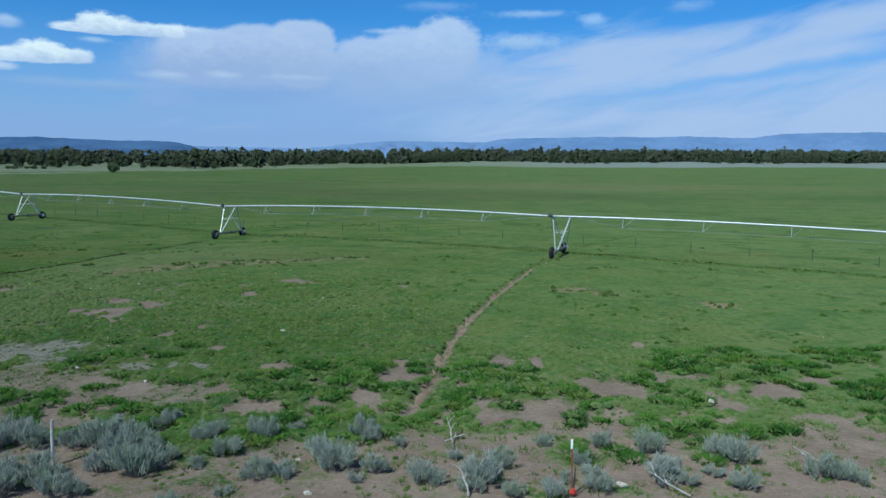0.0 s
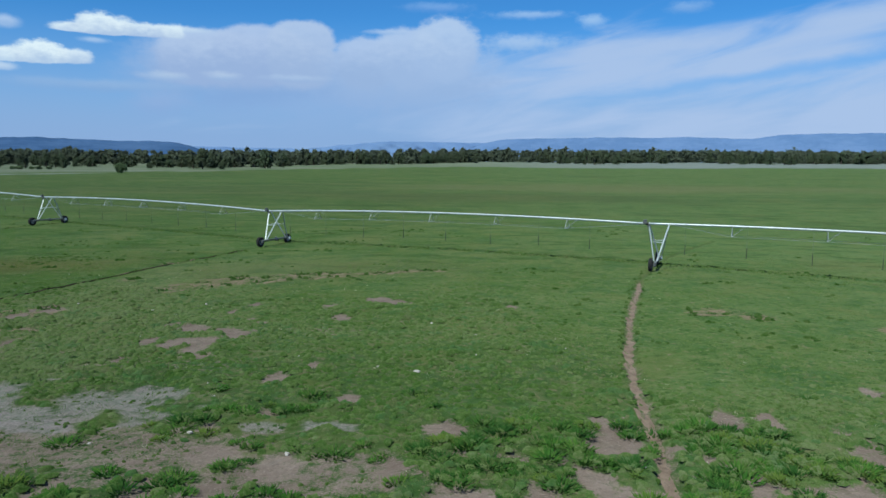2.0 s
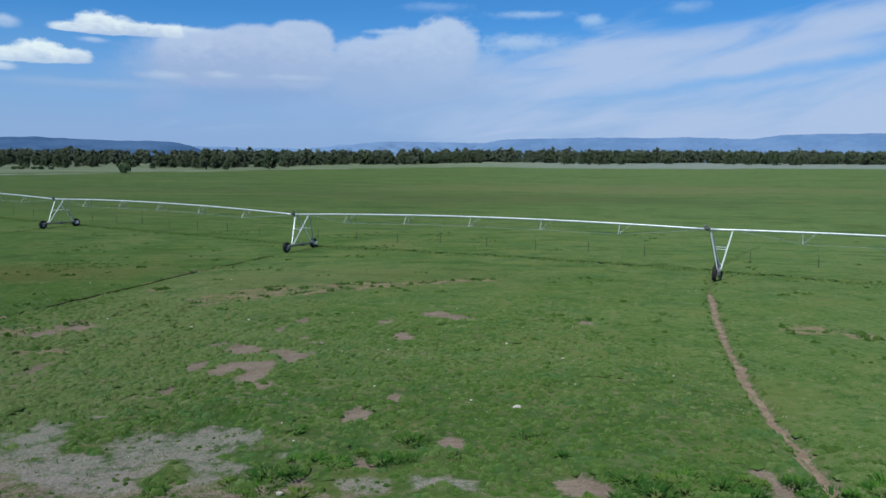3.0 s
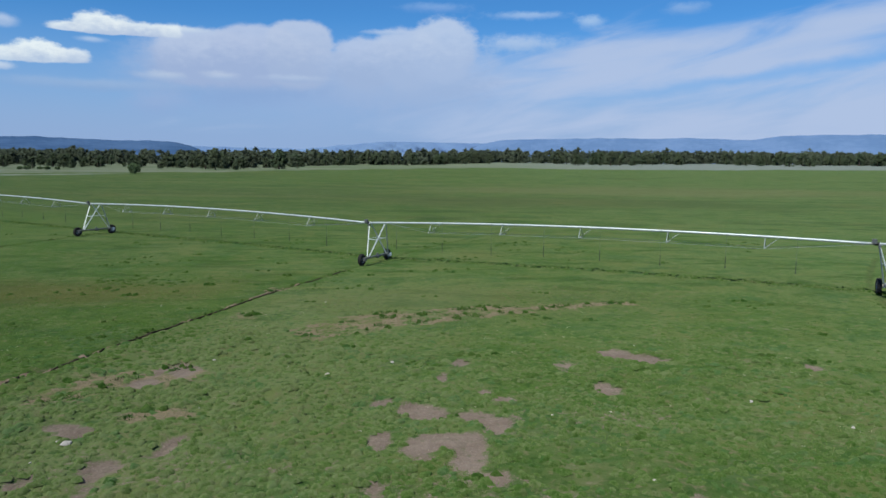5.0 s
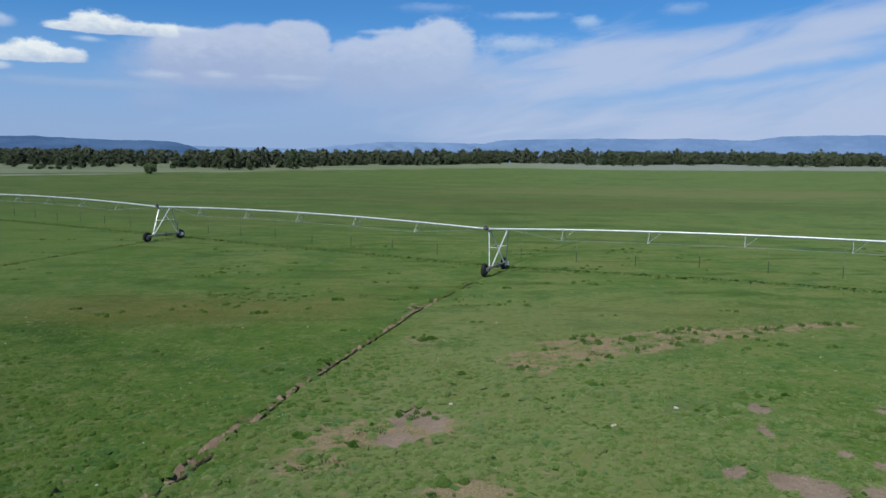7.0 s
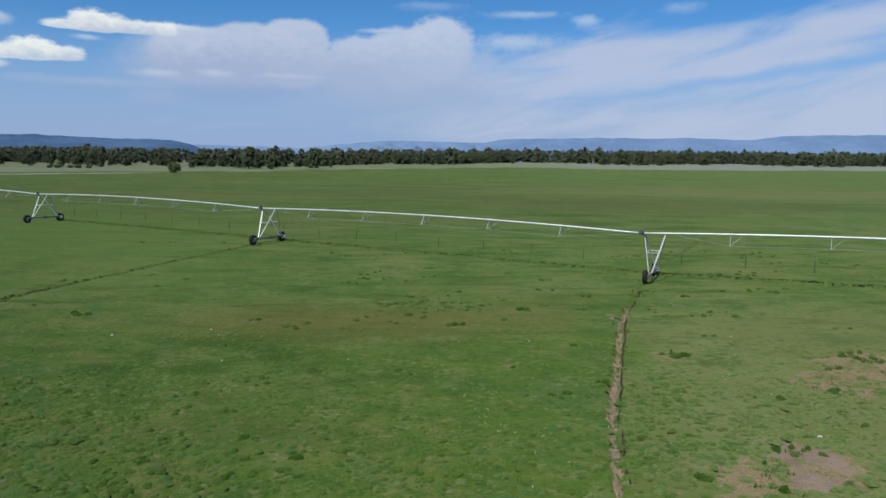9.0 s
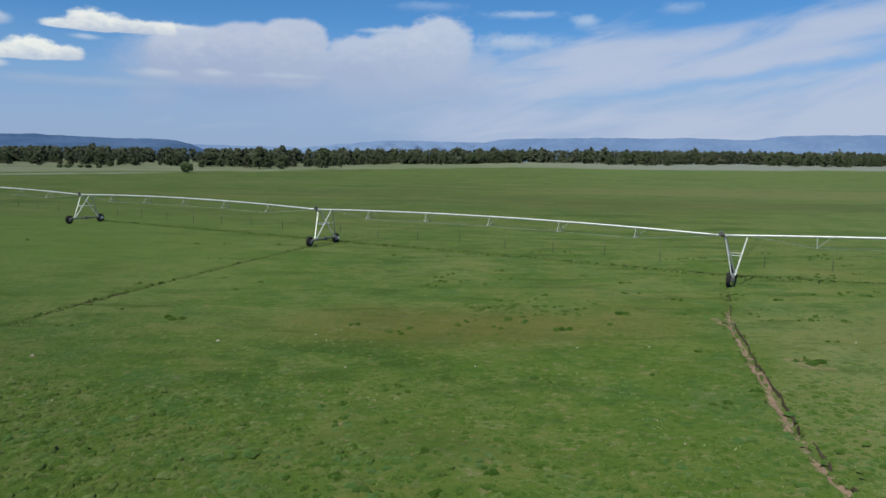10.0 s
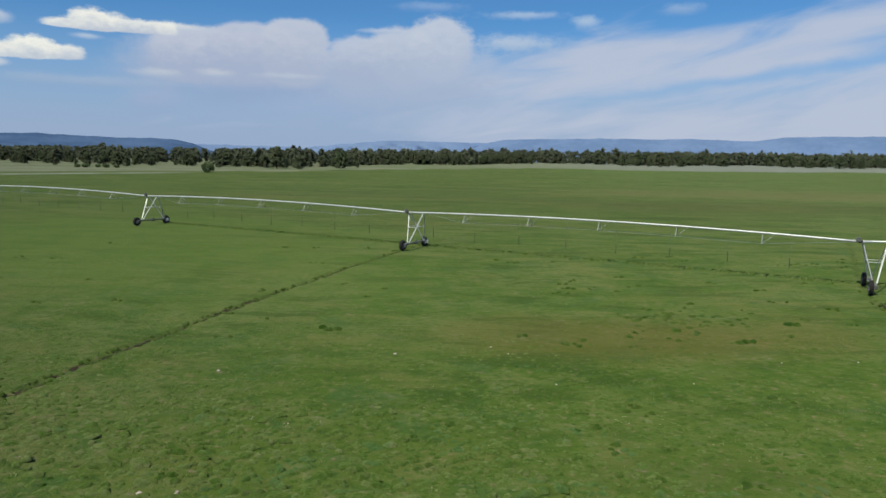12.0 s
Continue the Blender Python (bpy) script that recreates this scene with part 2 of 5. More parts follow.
# turf that is trodden and thin
WORN = [
    (-26.8, 56.5, 1.4, 1.6), (-24.6, 58.7, 2.0, 2.2), (-22.6, 59.8, 1.8, 1.9), (-20.6, 60.9, 2.0, 1.9), (-18.6, 61.8, 1.9, 1.6), (-16.4, 62.7, 2.1, 1.4), (-13.2, 63.4, 2.0, 1.1), (-32.1, 48.5, 1.68, 1.8), (-34.6, 45.3, 1.3, 1.34), (-33.7, 47.2, 1.32, 1.04), (-32.7, 70.5, 0.45, 1.1),
    (8.7, 48.1, 1.55, 1.40), (10.5, 47.0, 1.14, 0.9), (17.2, 43.9, 1.07, 1.1), (-32.0, 61.6, 0.9, 1.1), (-10.0, 64.4, 1.8, 0.7), (-29.8, 43.0, 1.4, 0.8),
]
DRAB = [(-16.5, 26.6, 5.0, 2.8), (-24.0, 27.6, 6.0, 3.4), (-11.0, 24.8, 3.4, 1.8)]
THIN = [(-19.5, 36.2, 4.0, 1.6), (-14.0, 43.0, 3.0, 1.5), (-28.0, 38.4, 4.5, 1.6)]
PALE = [(-18.7, 30.7, 2.6, 1.9), (-18.3, 30.6, 1.03, 1.2), (-23.7, 31.6, 1.4, 1.8), (-19.9, 30.8, 1.27, 1.5), (-17.4, 32.0, 1.3, 1.1), (-13.3, 28.8, 0.9, 0.5), (-11.1, 29.1, 1.0, 0.6), (-21.6, 29.6, 2.0, 1.2)]


def spots(x, y, rows):
    best = np.zeros_like(x)
    wob = (cloudy(x, y, 1.1, 4, 5) - 0.5) * 2.0
    for cx, cy, rx, ry in rows:
        far = np.hypot((x - cx) / rx, (y - cy) / ry) + wob
        best = np.maximum(best, 1 - step(0.6, 1.35, far))
    return best


def along(points, count=120):
    """A smooth curve through the points, evenly sampled."""
    p = np.array(points)
    s = np.r_[0, np.cumsum(np.hypot(*np.diff(p, axis=0).T))]
    t = np.linspace(0, s[-1], count)
    out = np.column_stack([np.interp(t, s, p[:, 0]), np.interp(t, s, p[:, 1])])
    for _ in range(3):
        out[2:-2] = (out[:-4] + out[1:-3] + out[2:-2] + out[3:-1] + out[4:]) / 5
    return out


def off_track(x, y, points, reach=2.5):
    """Distance from a track's middle line, and how far along it."""
    c = along(points)
    far, where = np.full(x.shape, 99.0), np.zeros(x.shape)
    near = (x > c[:, 0].min() - reach) & (x < c[:, 0].max() + reach) & (y > c[:, 1].min() - reach) & (y < c[:, 1].max() + reach)
    px, py = x[near], y[near]
    best, which = np.full(px.shape, 99.0), np.zeros(px.shape)
    for i, (a, b) in enumerate(zip(c[:-1], c[1:])):
        d = b - a
        t = np.clip(((px - a[0]) * d[0] + (py - a[1]) * d[1]) / (d @ d), 0, 1)
        q = np.hypot(px - a[0] - t * d[0], py - a[1] - t * d[1])
        closer = q < best
        best[closer], which[closer] = q[closer], (i + t)[closer] / len(c)
    far[near], where[near] = best, which
    return far, where


def lay(x, y):
    """Height of the ground, without its fine bumps."""
    rise = 28.0 * np.logaddexp(0, (np.clip(y, -500, 760) - 135) / 28.0)
    far = step(150, 400, y) * (1 - step(900, 1500, y))
    # a shallow hollow on the watered side, a smaller one under the second tower, and a fall towards the near end of the pipe
    hollow = 1.05 * np.exp(-(((x + 58) / 22) ** 2 + ((y - 62.5) / 21.5) ** 2) / 2) + 0.24 * np.exp(-((x + 28) ** 2 + (y - 84) ** 2) / 162)
    fall = 0.024 * np.clip(x - 10, 0, 55) * step(36, 48, y) * (1 - step(75, 170, y))
    near = 0.17 * (1 - step(80, 250, y))
    return 0.0205 * rise + 0.003 * np.clip(x, -400, 400) * far - hollow - fall + near + 0.25 * (cloudy(x, y, 60.0, 2, 3) - 0.5) * step(100, 180, y)


def cover(x, y):
    """Bare soil, worn turf, pale litter, wheel ruts and dry land, each 0 to 1."""
    soil = np.maximum.reduce([spots(x, y, BARE_FENCE), spots(x, y, BARE_MIDDLE), spots(x, y, BARE_FIELD)])
    edge = y - 20.7 - 0.06 * (x + 4) + 3.2 * (cloudy(x, y, 3.5, 4, 9) - 0.5)
    strip = 1 - step(-1.2, 1.0, edge)
    soil = np.maximum(soil, strip * (0.55 + 0.45 * step(0.35, 0.55, cloudy(x, y, 1.3, 3, 2))))
    soil = np.maximum.reduce([soil, 0.68 * spots(x, y, DRAB), 0.40 * spots(x, y, THIN)])
    litter = (cloudy(x, y, 1.1, 4, 12) > 0.63) * (1 - step(24.0, 31.0, y - 0.12 * np.abs(x + 14))) * 0.8
    soil = np.maximum(soil, litter)
    worn = spots(x, y, WORN) * (0.34 + 0.66 * step(0.42, 0.60, cloudy(x * 0.7, y, 0.8, 3, 4)))
    pale = spots(x, y, PALE)
    soil = np.maximum(soil, 0.5 * pale)
    rut = np.zeros_like(x)
    ruts = []
    for points, near_tower, by_fence in ((TRACK_A, 0.17, 0.32), (TRACK_B, 0.13, 0.20), (TRACK_C, 0.12, 0.22)):
        far, where = off_track(x, y, points)
        wide = near_tower + (by_fence - near_tower) * where
        far = far + 0.40 * (cloudy(x, y, 1.1, 3, 7) - 0.5)
        broken = 1.0 if points is TRACK_A else 0.7 + 0.3 * step(0.36, 0.52, cloudy(x, y, 1.5, 3, 29))
        ruts.append((broken * (1 - step(wide * 0.7, wide * 1.3, far)), where))
        rut = np.maximum(rut, ruts[-1][0])
    brown = np.maximum.reduce([
        ruts[0][0] * step(0.43, 0.52, ruts[0][1]),
        ruts[1][0] * step(0.40, 0.52, ruts[1][1]) * step(0.34, 0.5, cloudy(x, y, 2.6, 2, 6)),
        0.6 * ruts[2][0] * step(0.35, 0.5, ruts[2][1]) * step(0.5, 0.66, cloudy(x, y, 2.0, 2, 6)),
    ])
    soil = np.maximum(soil, 0.6 * brown)
    line = 500 + 0.75 * np.minimum(x, 0) - 0.03 * np.maximum(x, 0) + 60 * (cloudy(x, y, 80.0, 3, 1) - 0.5)
    dry = step(-8, 8, y - line)
    out = 1 - step(-4, 6, y - 12 - 2 * (cloudy(x, y, 6, 2, 1) - 0.5))
    return soil, worn, pale, rut, np.maximum(dry, out)


def rough_at(x, y):
    """Where the turf is hummocky and mixed: by the fence and between the first two wheel tracks."""
    side = step(-44, -34, x + 0.35 * (y - 55))
    open_side = step(-5, 3, x)
    reach = 51 + 8 * step(-46, -56, x) + 6 * side * (1 - open_side) - 18 * open_side + 14 * (cloudy(x, y, 9.0, 3, 44) - 0.5)
    return 1 - step(-9, 7, y - reach)


# ---- materials ----
def material(name):
    mat = bpy.data.materials.new(name)
    mat.use_nodes = True
    return mat, Net(mat.node_tree)


def finish(n, colour, rough, bump=None, metal=0.0, depth=0.02, spec=0.3):
    shader = n.put("ShaderNodeBsdfPrincipled", {"Base Color": colour, "Roughness": rough, "Metallic": metal, "Specular IOR Level": spec, "Diffuse Roughness": 1.0 if metal == 0 else 0.0})
    if bump is not None:
        relief = n.put("ShaderNodeBump", {"Height": bump, "Strength": 1.0, "Distance": depth})
        n.feed(shader.inputs["Normal"], relief.outputs[0])
    n.put("ShaderNodeOutputMaterial", {"Surface": shader.outputs[0]})
    return shader


def surface(name, dark, light, rough=0.6, metal=0.0, size=3.0, depth=0.005, spec=0.3, fleck=None):
    """A plain worked surface: two tones mottled at two scales, with fine relief."""
    mat, n = material(name)
    place = n.put("ShaderNodeTexCoord").outputs["Object"]
    big, fine = n.noise(place, size, 4.0), n.noise(place, size * 9, 3.0)
    col = n.mix(n.ramp(n.m("ADD", n.m("MULTIPLY", big, 0.7), n.m("MULTIPLY", fine, 0.3)), 0.35, 0.65), dark, light)
    if fleck:
        col = n.mix(n.ramp(n.noise(place, size * 2.3, 5.0), 0.58, 0.70), col, fleck)
    finish(n, col, n.ramp(fine, 0.3, 0.7, rough - 0.08, rough + 0.08), fine, metal, depth, spec)
    return mat


def leafy(name, tones, rough=0.7, through_light=0.25, tufts=None, combed=0.0):
    """Foliage: every blade or leaf has a tone of its own, and every tuft where tufts names two tones."""
    mat, n = material(name)
    pick = n.put("ShaderNodeNewGeometry").outputs["Random Per Island"]
    each = n.put("ShaderNodeObjectInfo").outputs["Random"]
    a = n.mix(n.ramp(pick, 0.0, 0.55), tones[0], tones[1])
    a = n.mix(n.ramp(pick, 0.6, 1.0), a, tones[2])
    a = n.mix(n.m("MULTIPLY", each, 0.45), a, tones[3])
    if tufts:
        tone = n.put("ShaderNodeAttribute", attribute_name="tone").outputs["Fac"]
        a = n.mix(n.ramp(tone, 0.45, 0.0, 0.0, 0.75), a, tufts[0])
        a = n.mix(n.ramp(tone, 0.55, 1.0, 0.0, 0.75), a, tufts[1])
    soft = n.put("ShaderNodeBsdfDiffuse", {"Color": a, "Roughness": rough})
    if combed:
        # short blades bend and scatter light much like the sward as a whole
        own = n.put("ShaderNodeNewGeometry").outputs["Normal"]
        tilt = n.put("ShaderNodeVectorMath", {0: own, 1: (0.0, 0.0, combed)}, operation="ADD").outputs[0]
        n.feed(soft.inputs["Normal"], n.put("ShaderNodeVectorMath", {0: tilt}, operation="NORMALIZE").outputs[0])
    lit = n.put("ShaderNodeBsdfTranslucent", {"Color": a})
    mixed = n.put("ShaderNodeMixShader", {0: through_light, 1: soft.outputs[0], 2: lit.outputs[0]})
    n.put("ShaderNodeOutputMaterial", {"Surface": mixed.outputs[0]})
    return mat


def clumpy(name, dark, middle, light, brown, cool):
    """Low tufts of turf: a tone for each tuft, with finer mottling of leaves and gaps."""
    mat, n = material(name)
    place = n.put("ShaderNodeTexCoord").outputs["Object"]
    pick = n.put("ShaderNodeNewGeometry").outputs["Random Per Island"]
    tone = n.put("ShaderNodeAttribute", attribute_name="tone").outputs["Fac"]
    fine, grain = n.noise(place, 7.0, 3.0, 0.65), n.noise(place, 24.0, 2.0, 0.6)
    mixed = n.m("ADD", n.m("MULTIPLY", tone, 0.70), n.m("MULTIPLY", pick, 0.30))
    mixed = n.m("ADD", mixed, n.m("ADD", n.m("MULTIPLY", n.m("SUBTRACT", fine, 0.5), 2.0), n.m("MULTIPLY", n.m("SUBTRACT", grain, 0.5), 1.3)))
    col = n.mix(n.ramp(mixed, 0.05, 0.50), dark, middle)
    col = n.mix(n.ramp(mixed, 0.50, 1.0), col, light)
    col = n.mix(n.m("MULTIPLY", n.ramp(n.noise(place, 0.9, 4.0, 0.6), 0.56, 0.70), 0.5), col, brown)
    col = n.mix(n.m("MULTIPLY", n.ramp(n.noise(place, 0.6, 3.0, 0.6), 0.46, 0.34), 0.45), col, cool)
    soft = n.put("ShaderNodeBsdfDiffuse", {"Color": col, "Roughness": 1.0})
    relief = n.put("ShaderNodeBump", {"Height": n.m("ADD", fine, n.m("MULTIPLY", grain, 0.5)), "Strength": 0.7, "Distance": 0.05})
    n.feed(soft.inputs["Normal"], relief.outputs[0])
    lit = n.put("ShaderNodeBsdfTranslucent", {"Color": col})
    both = n.put("ShaderNodeMixShader", {0: 0.15, 1: soft.outputs[0], 2: lit.outputs[0]})
    n.put("ShaderNodeOutputMaterial", {"Surface": both.outputs[0]})
    return mat


def make_turf():
    mat, n = material("turf")
    place = n.put("ShaderNodeTexCoord").outputs["Object"]

    def told(name):
        return n.put("ShaderNodeAttribute", attribute_name=name).outputs["Fac"]

    soil, worn, pale, rut, dry, hummock = (told(k) for k in ("soil", "worn", "pale", "rut", "dry", "hummock"))
    axes = n.put("ShaderNodeSeparateXYZ", {0: place}).outputs
    field = n.noise(place, 0.018, 4.0, 0.6, 0.3)
    patch = n.noise(place, 0.09, 4.0, 0.6, 0.4)
    clump = n.noise(place, 0.55, 4.0, 0.62)
    tuft = n.noise(place, 2.6, 3.0, 0.6)
    grain = n.noise(place, 13.0, 3.0, 0.65)
    # long bands across the far part of the field
    bands = n.noise(n.xyz(n.m("MULTIPLY", axes[0], 0.006), n.m("MULTIPLY", axes[1], 0.035)), 1.0, 4.0, 0.6)
    green = n.mix(n.ramp(patch, 0.35, 0.68), (0.066, 0.121, 0.024), (0.112, 0.154, 0.050))
    green = n.mix(n.ramp(field, 0.42, 0.66), green, (0.093, 0.132, 0.037))
    green = n.mix(n.m("MULTIPLY", n.ramp(bands, 0.5, 0.68), n.ramp(axes[1], 90.0, 170.0, 0.0, 0.6)), green, (0.145, 0.149, 0.064))
    green = n.mix(n.m("MULTIPLY", n.ramp(bands, 0.46, 0.3), n.ramp(axes[1], 90.0, 170.0, 0.0, 0.55)), green, (0.043, 0.081, 0.022))
    # the irrigated side beyond the second wheel track is lusher, the other side thinner
    aside = n.m("SUBTRACT", axes[0], n.m("MULTIPLY", axes[1], 0.26))
    lush = n.m("MULTIPLY", n.ramp(n.m("ADD", aside, n.m("MULTIPLY", n.m("SUBTRACT", patch, 0.5), 9.0)), -49.0, -52.5), n.ramp(n.m("ADD", aside, n.m("MULTIPLY", n.m("SUBTRACT", patch, 0.5), 14.0)), -88.0, -80.0))
    thin = n.m("MULTIPLY", n.ramp(n.m("ADD", aside, n.m("MULTIPLY", n.m("SUBTRACT", patch, 0.5), 12.0)), -51.0, -47.0), n.ramp(aside, -28.0, -40.0))
    near = n.ramp(n.m("ADD", axes[1], n.m("MULTIPLY", n.m("SUBTRACT", patch, 0.5), 16.0)), 62.0, 84.0, 1.0, 0.0)
    green = n.mix(n.m("MULTIPLY", n.m("MULTIPLY", lush, near), 0.65), green, (0.070, 0.120, 0.019))
    # drab turf by the fence, darkened further for weak backscatter on that side
    drab_dim = n.m("MULTIPLY", n.m("MULTIPLY", n.ramp(aside, -36.0, -28.0), n.ramp(aside, -6.0, -11.0)), n.ramp(axes[1], 43.0, 34.0))
    green = n.mix(n.m("MULTIPLY", drab_dim, 0.75), green, (0.045, 0.076, 0.022))
    # thin turf and the +x side: extra paleness stands in for backscatter
    green = n.mix(n.m("MULTIPLY", n.m("MULTIPLY", thin, near), 0.65), green, (0.158, 0.186, 0.080))
    green = n.mix(n.m("MULTIPLY", n.ramp(axes[0], -20.0, 36.0), 0.6), green, (0.118, 0.172, 0.064))
    calm = n.ramp(axes[1], 42.0, 90.0, 1.0, 0.6)
    green = n.mix(n.m("MULTIPLY", n.m("MULTIPLY", n.ramp(clump, 0.50, 0.64), 0.45), calm), green, (0.140, 0.170, 0.064))
    green = n.mix(n.m("MULTIPLY", n.m("MULTIPLY", n.ramp(clump, 0.49, 0.33), 0.6), calm), green, (0.040, 0.092, 0.018))
    green = n.mix(n.m("MULTIPLY", n.m("MULTIPLY", n.ramp(tuft, 0.56, 0.70), 0.45), calm), green, (0.162, 0.174, 0.076))
    green = n.mix(n.m("MULTIPLY", n.m("MULTIPLY", n.ramp(tuft, 0.47, 0.33), 0.8), calm), green, (0.036, 0.075, 0.017))
    # patches some metres wide, yellower and bluer
    dapple = n.noise(place, 0.22, 4.0, 0.6, 0.6)
    green = n.mix(n.m("MULTIPLY", n.ramp(dapple, 0.52, 0.66), 0.5), green, (0.128, 0.146, 0.048))
    green = n.mix(n.m("MULTIPLY", n.ramp(dapple, 0.46, 0.33), 0.5), green, (0.050, 0.106, 0.034))
    # long mottled streaks in the even part of the field
    fleck = n.noise(n.xyz(n.m("MULTIPLY", axes[0], 0.16), n.m("MULTIPLY", axes[1], 0.42)), 1.0, 5.0, 0.62, 0.4)
    even = n.ramp(axes[1], 50.0, 75.0)
    green = n.mix(n.m("MULTIPLY", n.m("MULTIPLY", n.ramp(fleck, 0.48, 0.36), even), 0.8), green, (0.046, 0.086, 0.018))
    green = n.mix(n.m("MULTIPLY", n.m("MULTIPLY", n.ramp(fleck, 0.54, 0.66), even), 0.55), green, (0.140, 0.158, 0.058))
    sweep = n.noise(n.xyz(n.m("MULTIPLY", axes[0], 0.03), n.m("MULTIPLY", axes[1], 0.13)), 1.0, 5.0, 0.65, 0.3)
    distant = n.ramp(axes[1], 95.0, 130.0)
    green = n.mix(n.m("MULTIPLY", n.m("MULTIPLY", n.ramp(sweep, 0.47, 0.33), distant), 0.75), green, (0.040, 0.070, 0.018))
    green = n.mix(n.m("MULTIPLY", n.m("MULTIPLY", n.ramp(sweep, 0.55, 0.68), distant), 0.6), green, (0.150, 0.165, 0.072))
    # brown thatch between the hummocks
    thatch = n.m("ADD", n.m("MULTIPLY", clump, 0.6), n.m("MULTIPLY", tuft, 0.6))
    green = n.mix(n.m("MULTIPLY", n.m("MULTIPLY", n.ramp(thatch, 0.56, 0.70), n.m("MULTIPLY", hummock, n.m("SUBTRACT", 1.0, n.m("MULTIPLY", lush, 0.75)))), 0.22), green, (0.125, 0.112, 0.068))
    def swathe(cx, cy, rx, ry):
        dx = n.m("DIVIDE", n.m("SUBTRACT", axes[0], cx), rx)
        dy = n.m("DIVIDE", n.m("SUBTRACT", axes[1], cy), ry)
        far = n.m("SQRT", n.m("ADD", n.m("MULTIPLY", dx, dx), n.m("MULTIPLY", dy, dy)))
        return n.ramp(n.m("ADD", far, n.m("MULTIPLY", n.m("SUBTRACT", field, 0.5), 2.4)), 1.3, 0.4)

    for spec, much, tone in (((45, 232, 90, 26), 0.55, (0.157, 0.145, 0.072)), ((0, 180, 55, 22), 0.5, (0.070, 0.075, 0.030)), ((-60, 205, 55, 24), 0.35, (0.062, 0.082, 0.029)), ((95, 178, 60, 14), 0.5, (0.047, 0.089, 0.025)), ((-47, 70, 11, 5), 0.55, (0.112, 0.100, 0.031)), ((-51, 51.5, 5, 2), 0.5, (0.052, 0.090, 0.020)), ((-18, 66, 16, 6), 0.35, (0.119, 0.128, 0.051)), ((-105, 108, 38, 40), 0.6, (0.100, 0.160, 0.037))):
        green = n.mix(n.m("MULTIPLY", swathe(*spec), much), green, tone)
    ragged = n.m("MULTIPLY", n.ramp(fleck, 0.56, 0.42), n.ramp(clump, 0.62, 0.44))
    green = n.mix(n.m("MULTIPLY", n.m("MULTIPLY", swathe(-53, 60.5, 12, 6), ragged), 0.8), green, (0.042, 0.082, 0.016))
    green = n.mix(n.ramp(axes[1], 85.0, 160.0, 0.0, 0.25), green, (0.068, 0.104, 0.033))
    tan = n.noise(place, 0.045, 4.0, 0.6, 0.6)
    green = n.mix(n.m("MULTIPLY", n.ramp(tan, 0.55, 0.72), 0.35), green, (0.136, 0.132, 0.051))
    straw = n.mix(n.ramp(grain, 0.35, 0.65), (0.200, 0.150, 0.104), (0.118, 0.100, 0.058))
    green = n.mix(1.0, green, (0.74, 0.76, 0.72), "MULTIPLY")
    wear = n.m("MULTIPLY", n.ramp(n.m("ADD", worn, n.m("ADD", n.m("MULTIPLY", n.m("SUBTRACT", tuft, 0.5), 1.6), n.m("MULTIPLY", n.m("SUBTRACT", grain, 0.5), 1.0))), 0.10, 0.62), 0.9)
    green = n.mix(wear, green, straw)
    green = n.mix(n.m("MULTIPLY", rut, 0.45), green, (0.050, 0.062, 0.024))
    earth = n.mix(n.ramp(clump, 0.3, 0.7), (0.122, 0.092, 0.074), (0.172, 0.134, 0.110))
    earth = n.mix(n.m("MULTIPLY", n.ramp(n.noise(place, 1.1, 5.0, 0.65, 0.5), 0.52, 0.66), 0.6), earth, (0.108, 0.088, 0.066))
    earth = n.mix(n.ramp(grain, 0.55, 0.75), earth, (0.215, 0.176, 0.150))
    earth = n.mix(n.ramp(grain, 0.42, 0.28), earth, (0.102, 0.076, 0.061))
    edge = n.m("ADD", soil, n.m("ADD", n.m("MULTIPLY", n.m("SUBTRACT", tuft, 0.5), 1.5), n.m("MULTIPLY", n.m("SUBTRACT", grain, 0.5), 1.2)))
    bare = n.ramp(edge, 0.30, 0.88)
    col = n.mix(bare, green, earth)
    ash = n.mix(n.ramp(grain, 0.3, 0.7), (0.140, 0.124, 0.116), (0.225, 0.208, 0.196))
    col = n.mix(n.m("MULTIPLY", n.ramp(n.m("ADD", pale, n.m("ADD", n.m("MULTIPLY", n.m("SUBTRACT", clump, 0.5), 1.8), n.m("MULTIPLY", n.m("SUBTRACT", tuft, 0.5), 1.4))), 0.30, 1.05), 0.64), col, ash)
    range_grass = n.mix(n.ramp(bands, 0.35, 0.65), (0.098, 0.124, 0.068), (0.145, 0.160, 0.112))
    range_grass = n.mix(n.ramp(axes[0], -40.0, 160.0, 0.0, 0.8), range_grass, (0.146, 0.164, 0.156))
    range_grass = n.mix(n.m("MULTIPLY", n.ramp(patch, 0.52, 0.68), 0.7), range_grass, (0.085, 0.112, 0.052))
    col = n.mix(n.ramp(n.m("ADD", dry, n.m("ADD", n.m("MULTIPLY", n.m("SUBTRACT", patch, 0.5), 1.3), n.m("MULTIPLY", n.m("SUBTRACT", field, 0.5), 1.2))), 0.3, 0.7), col, range_grass)
    # a bleached bank of dry earth along the edge of the field
    aside = n.m("SUBTRACT", axes[1], n.m("ADD", n.m("MULTIPLY", axes[0], 0.944), 506.0))
    aside = n.m("ABSOLUTE", n.m("ADD", aside, n.m("MULTIPLY", n.m("SUBTRACT", field, 0.5), 14.0)))
    bank = n.m("MULTIPLY", n.ramp(aside, 15.0, 6.0), n.ramp(axes[0], -160.0, -190.0))
    col = n.mix(n.m("MULTIPLY", bank, n.ramp(patch, 0.30, 0.55, 0.15, 0.6)), col, (0.25, 0.262, 0.25))
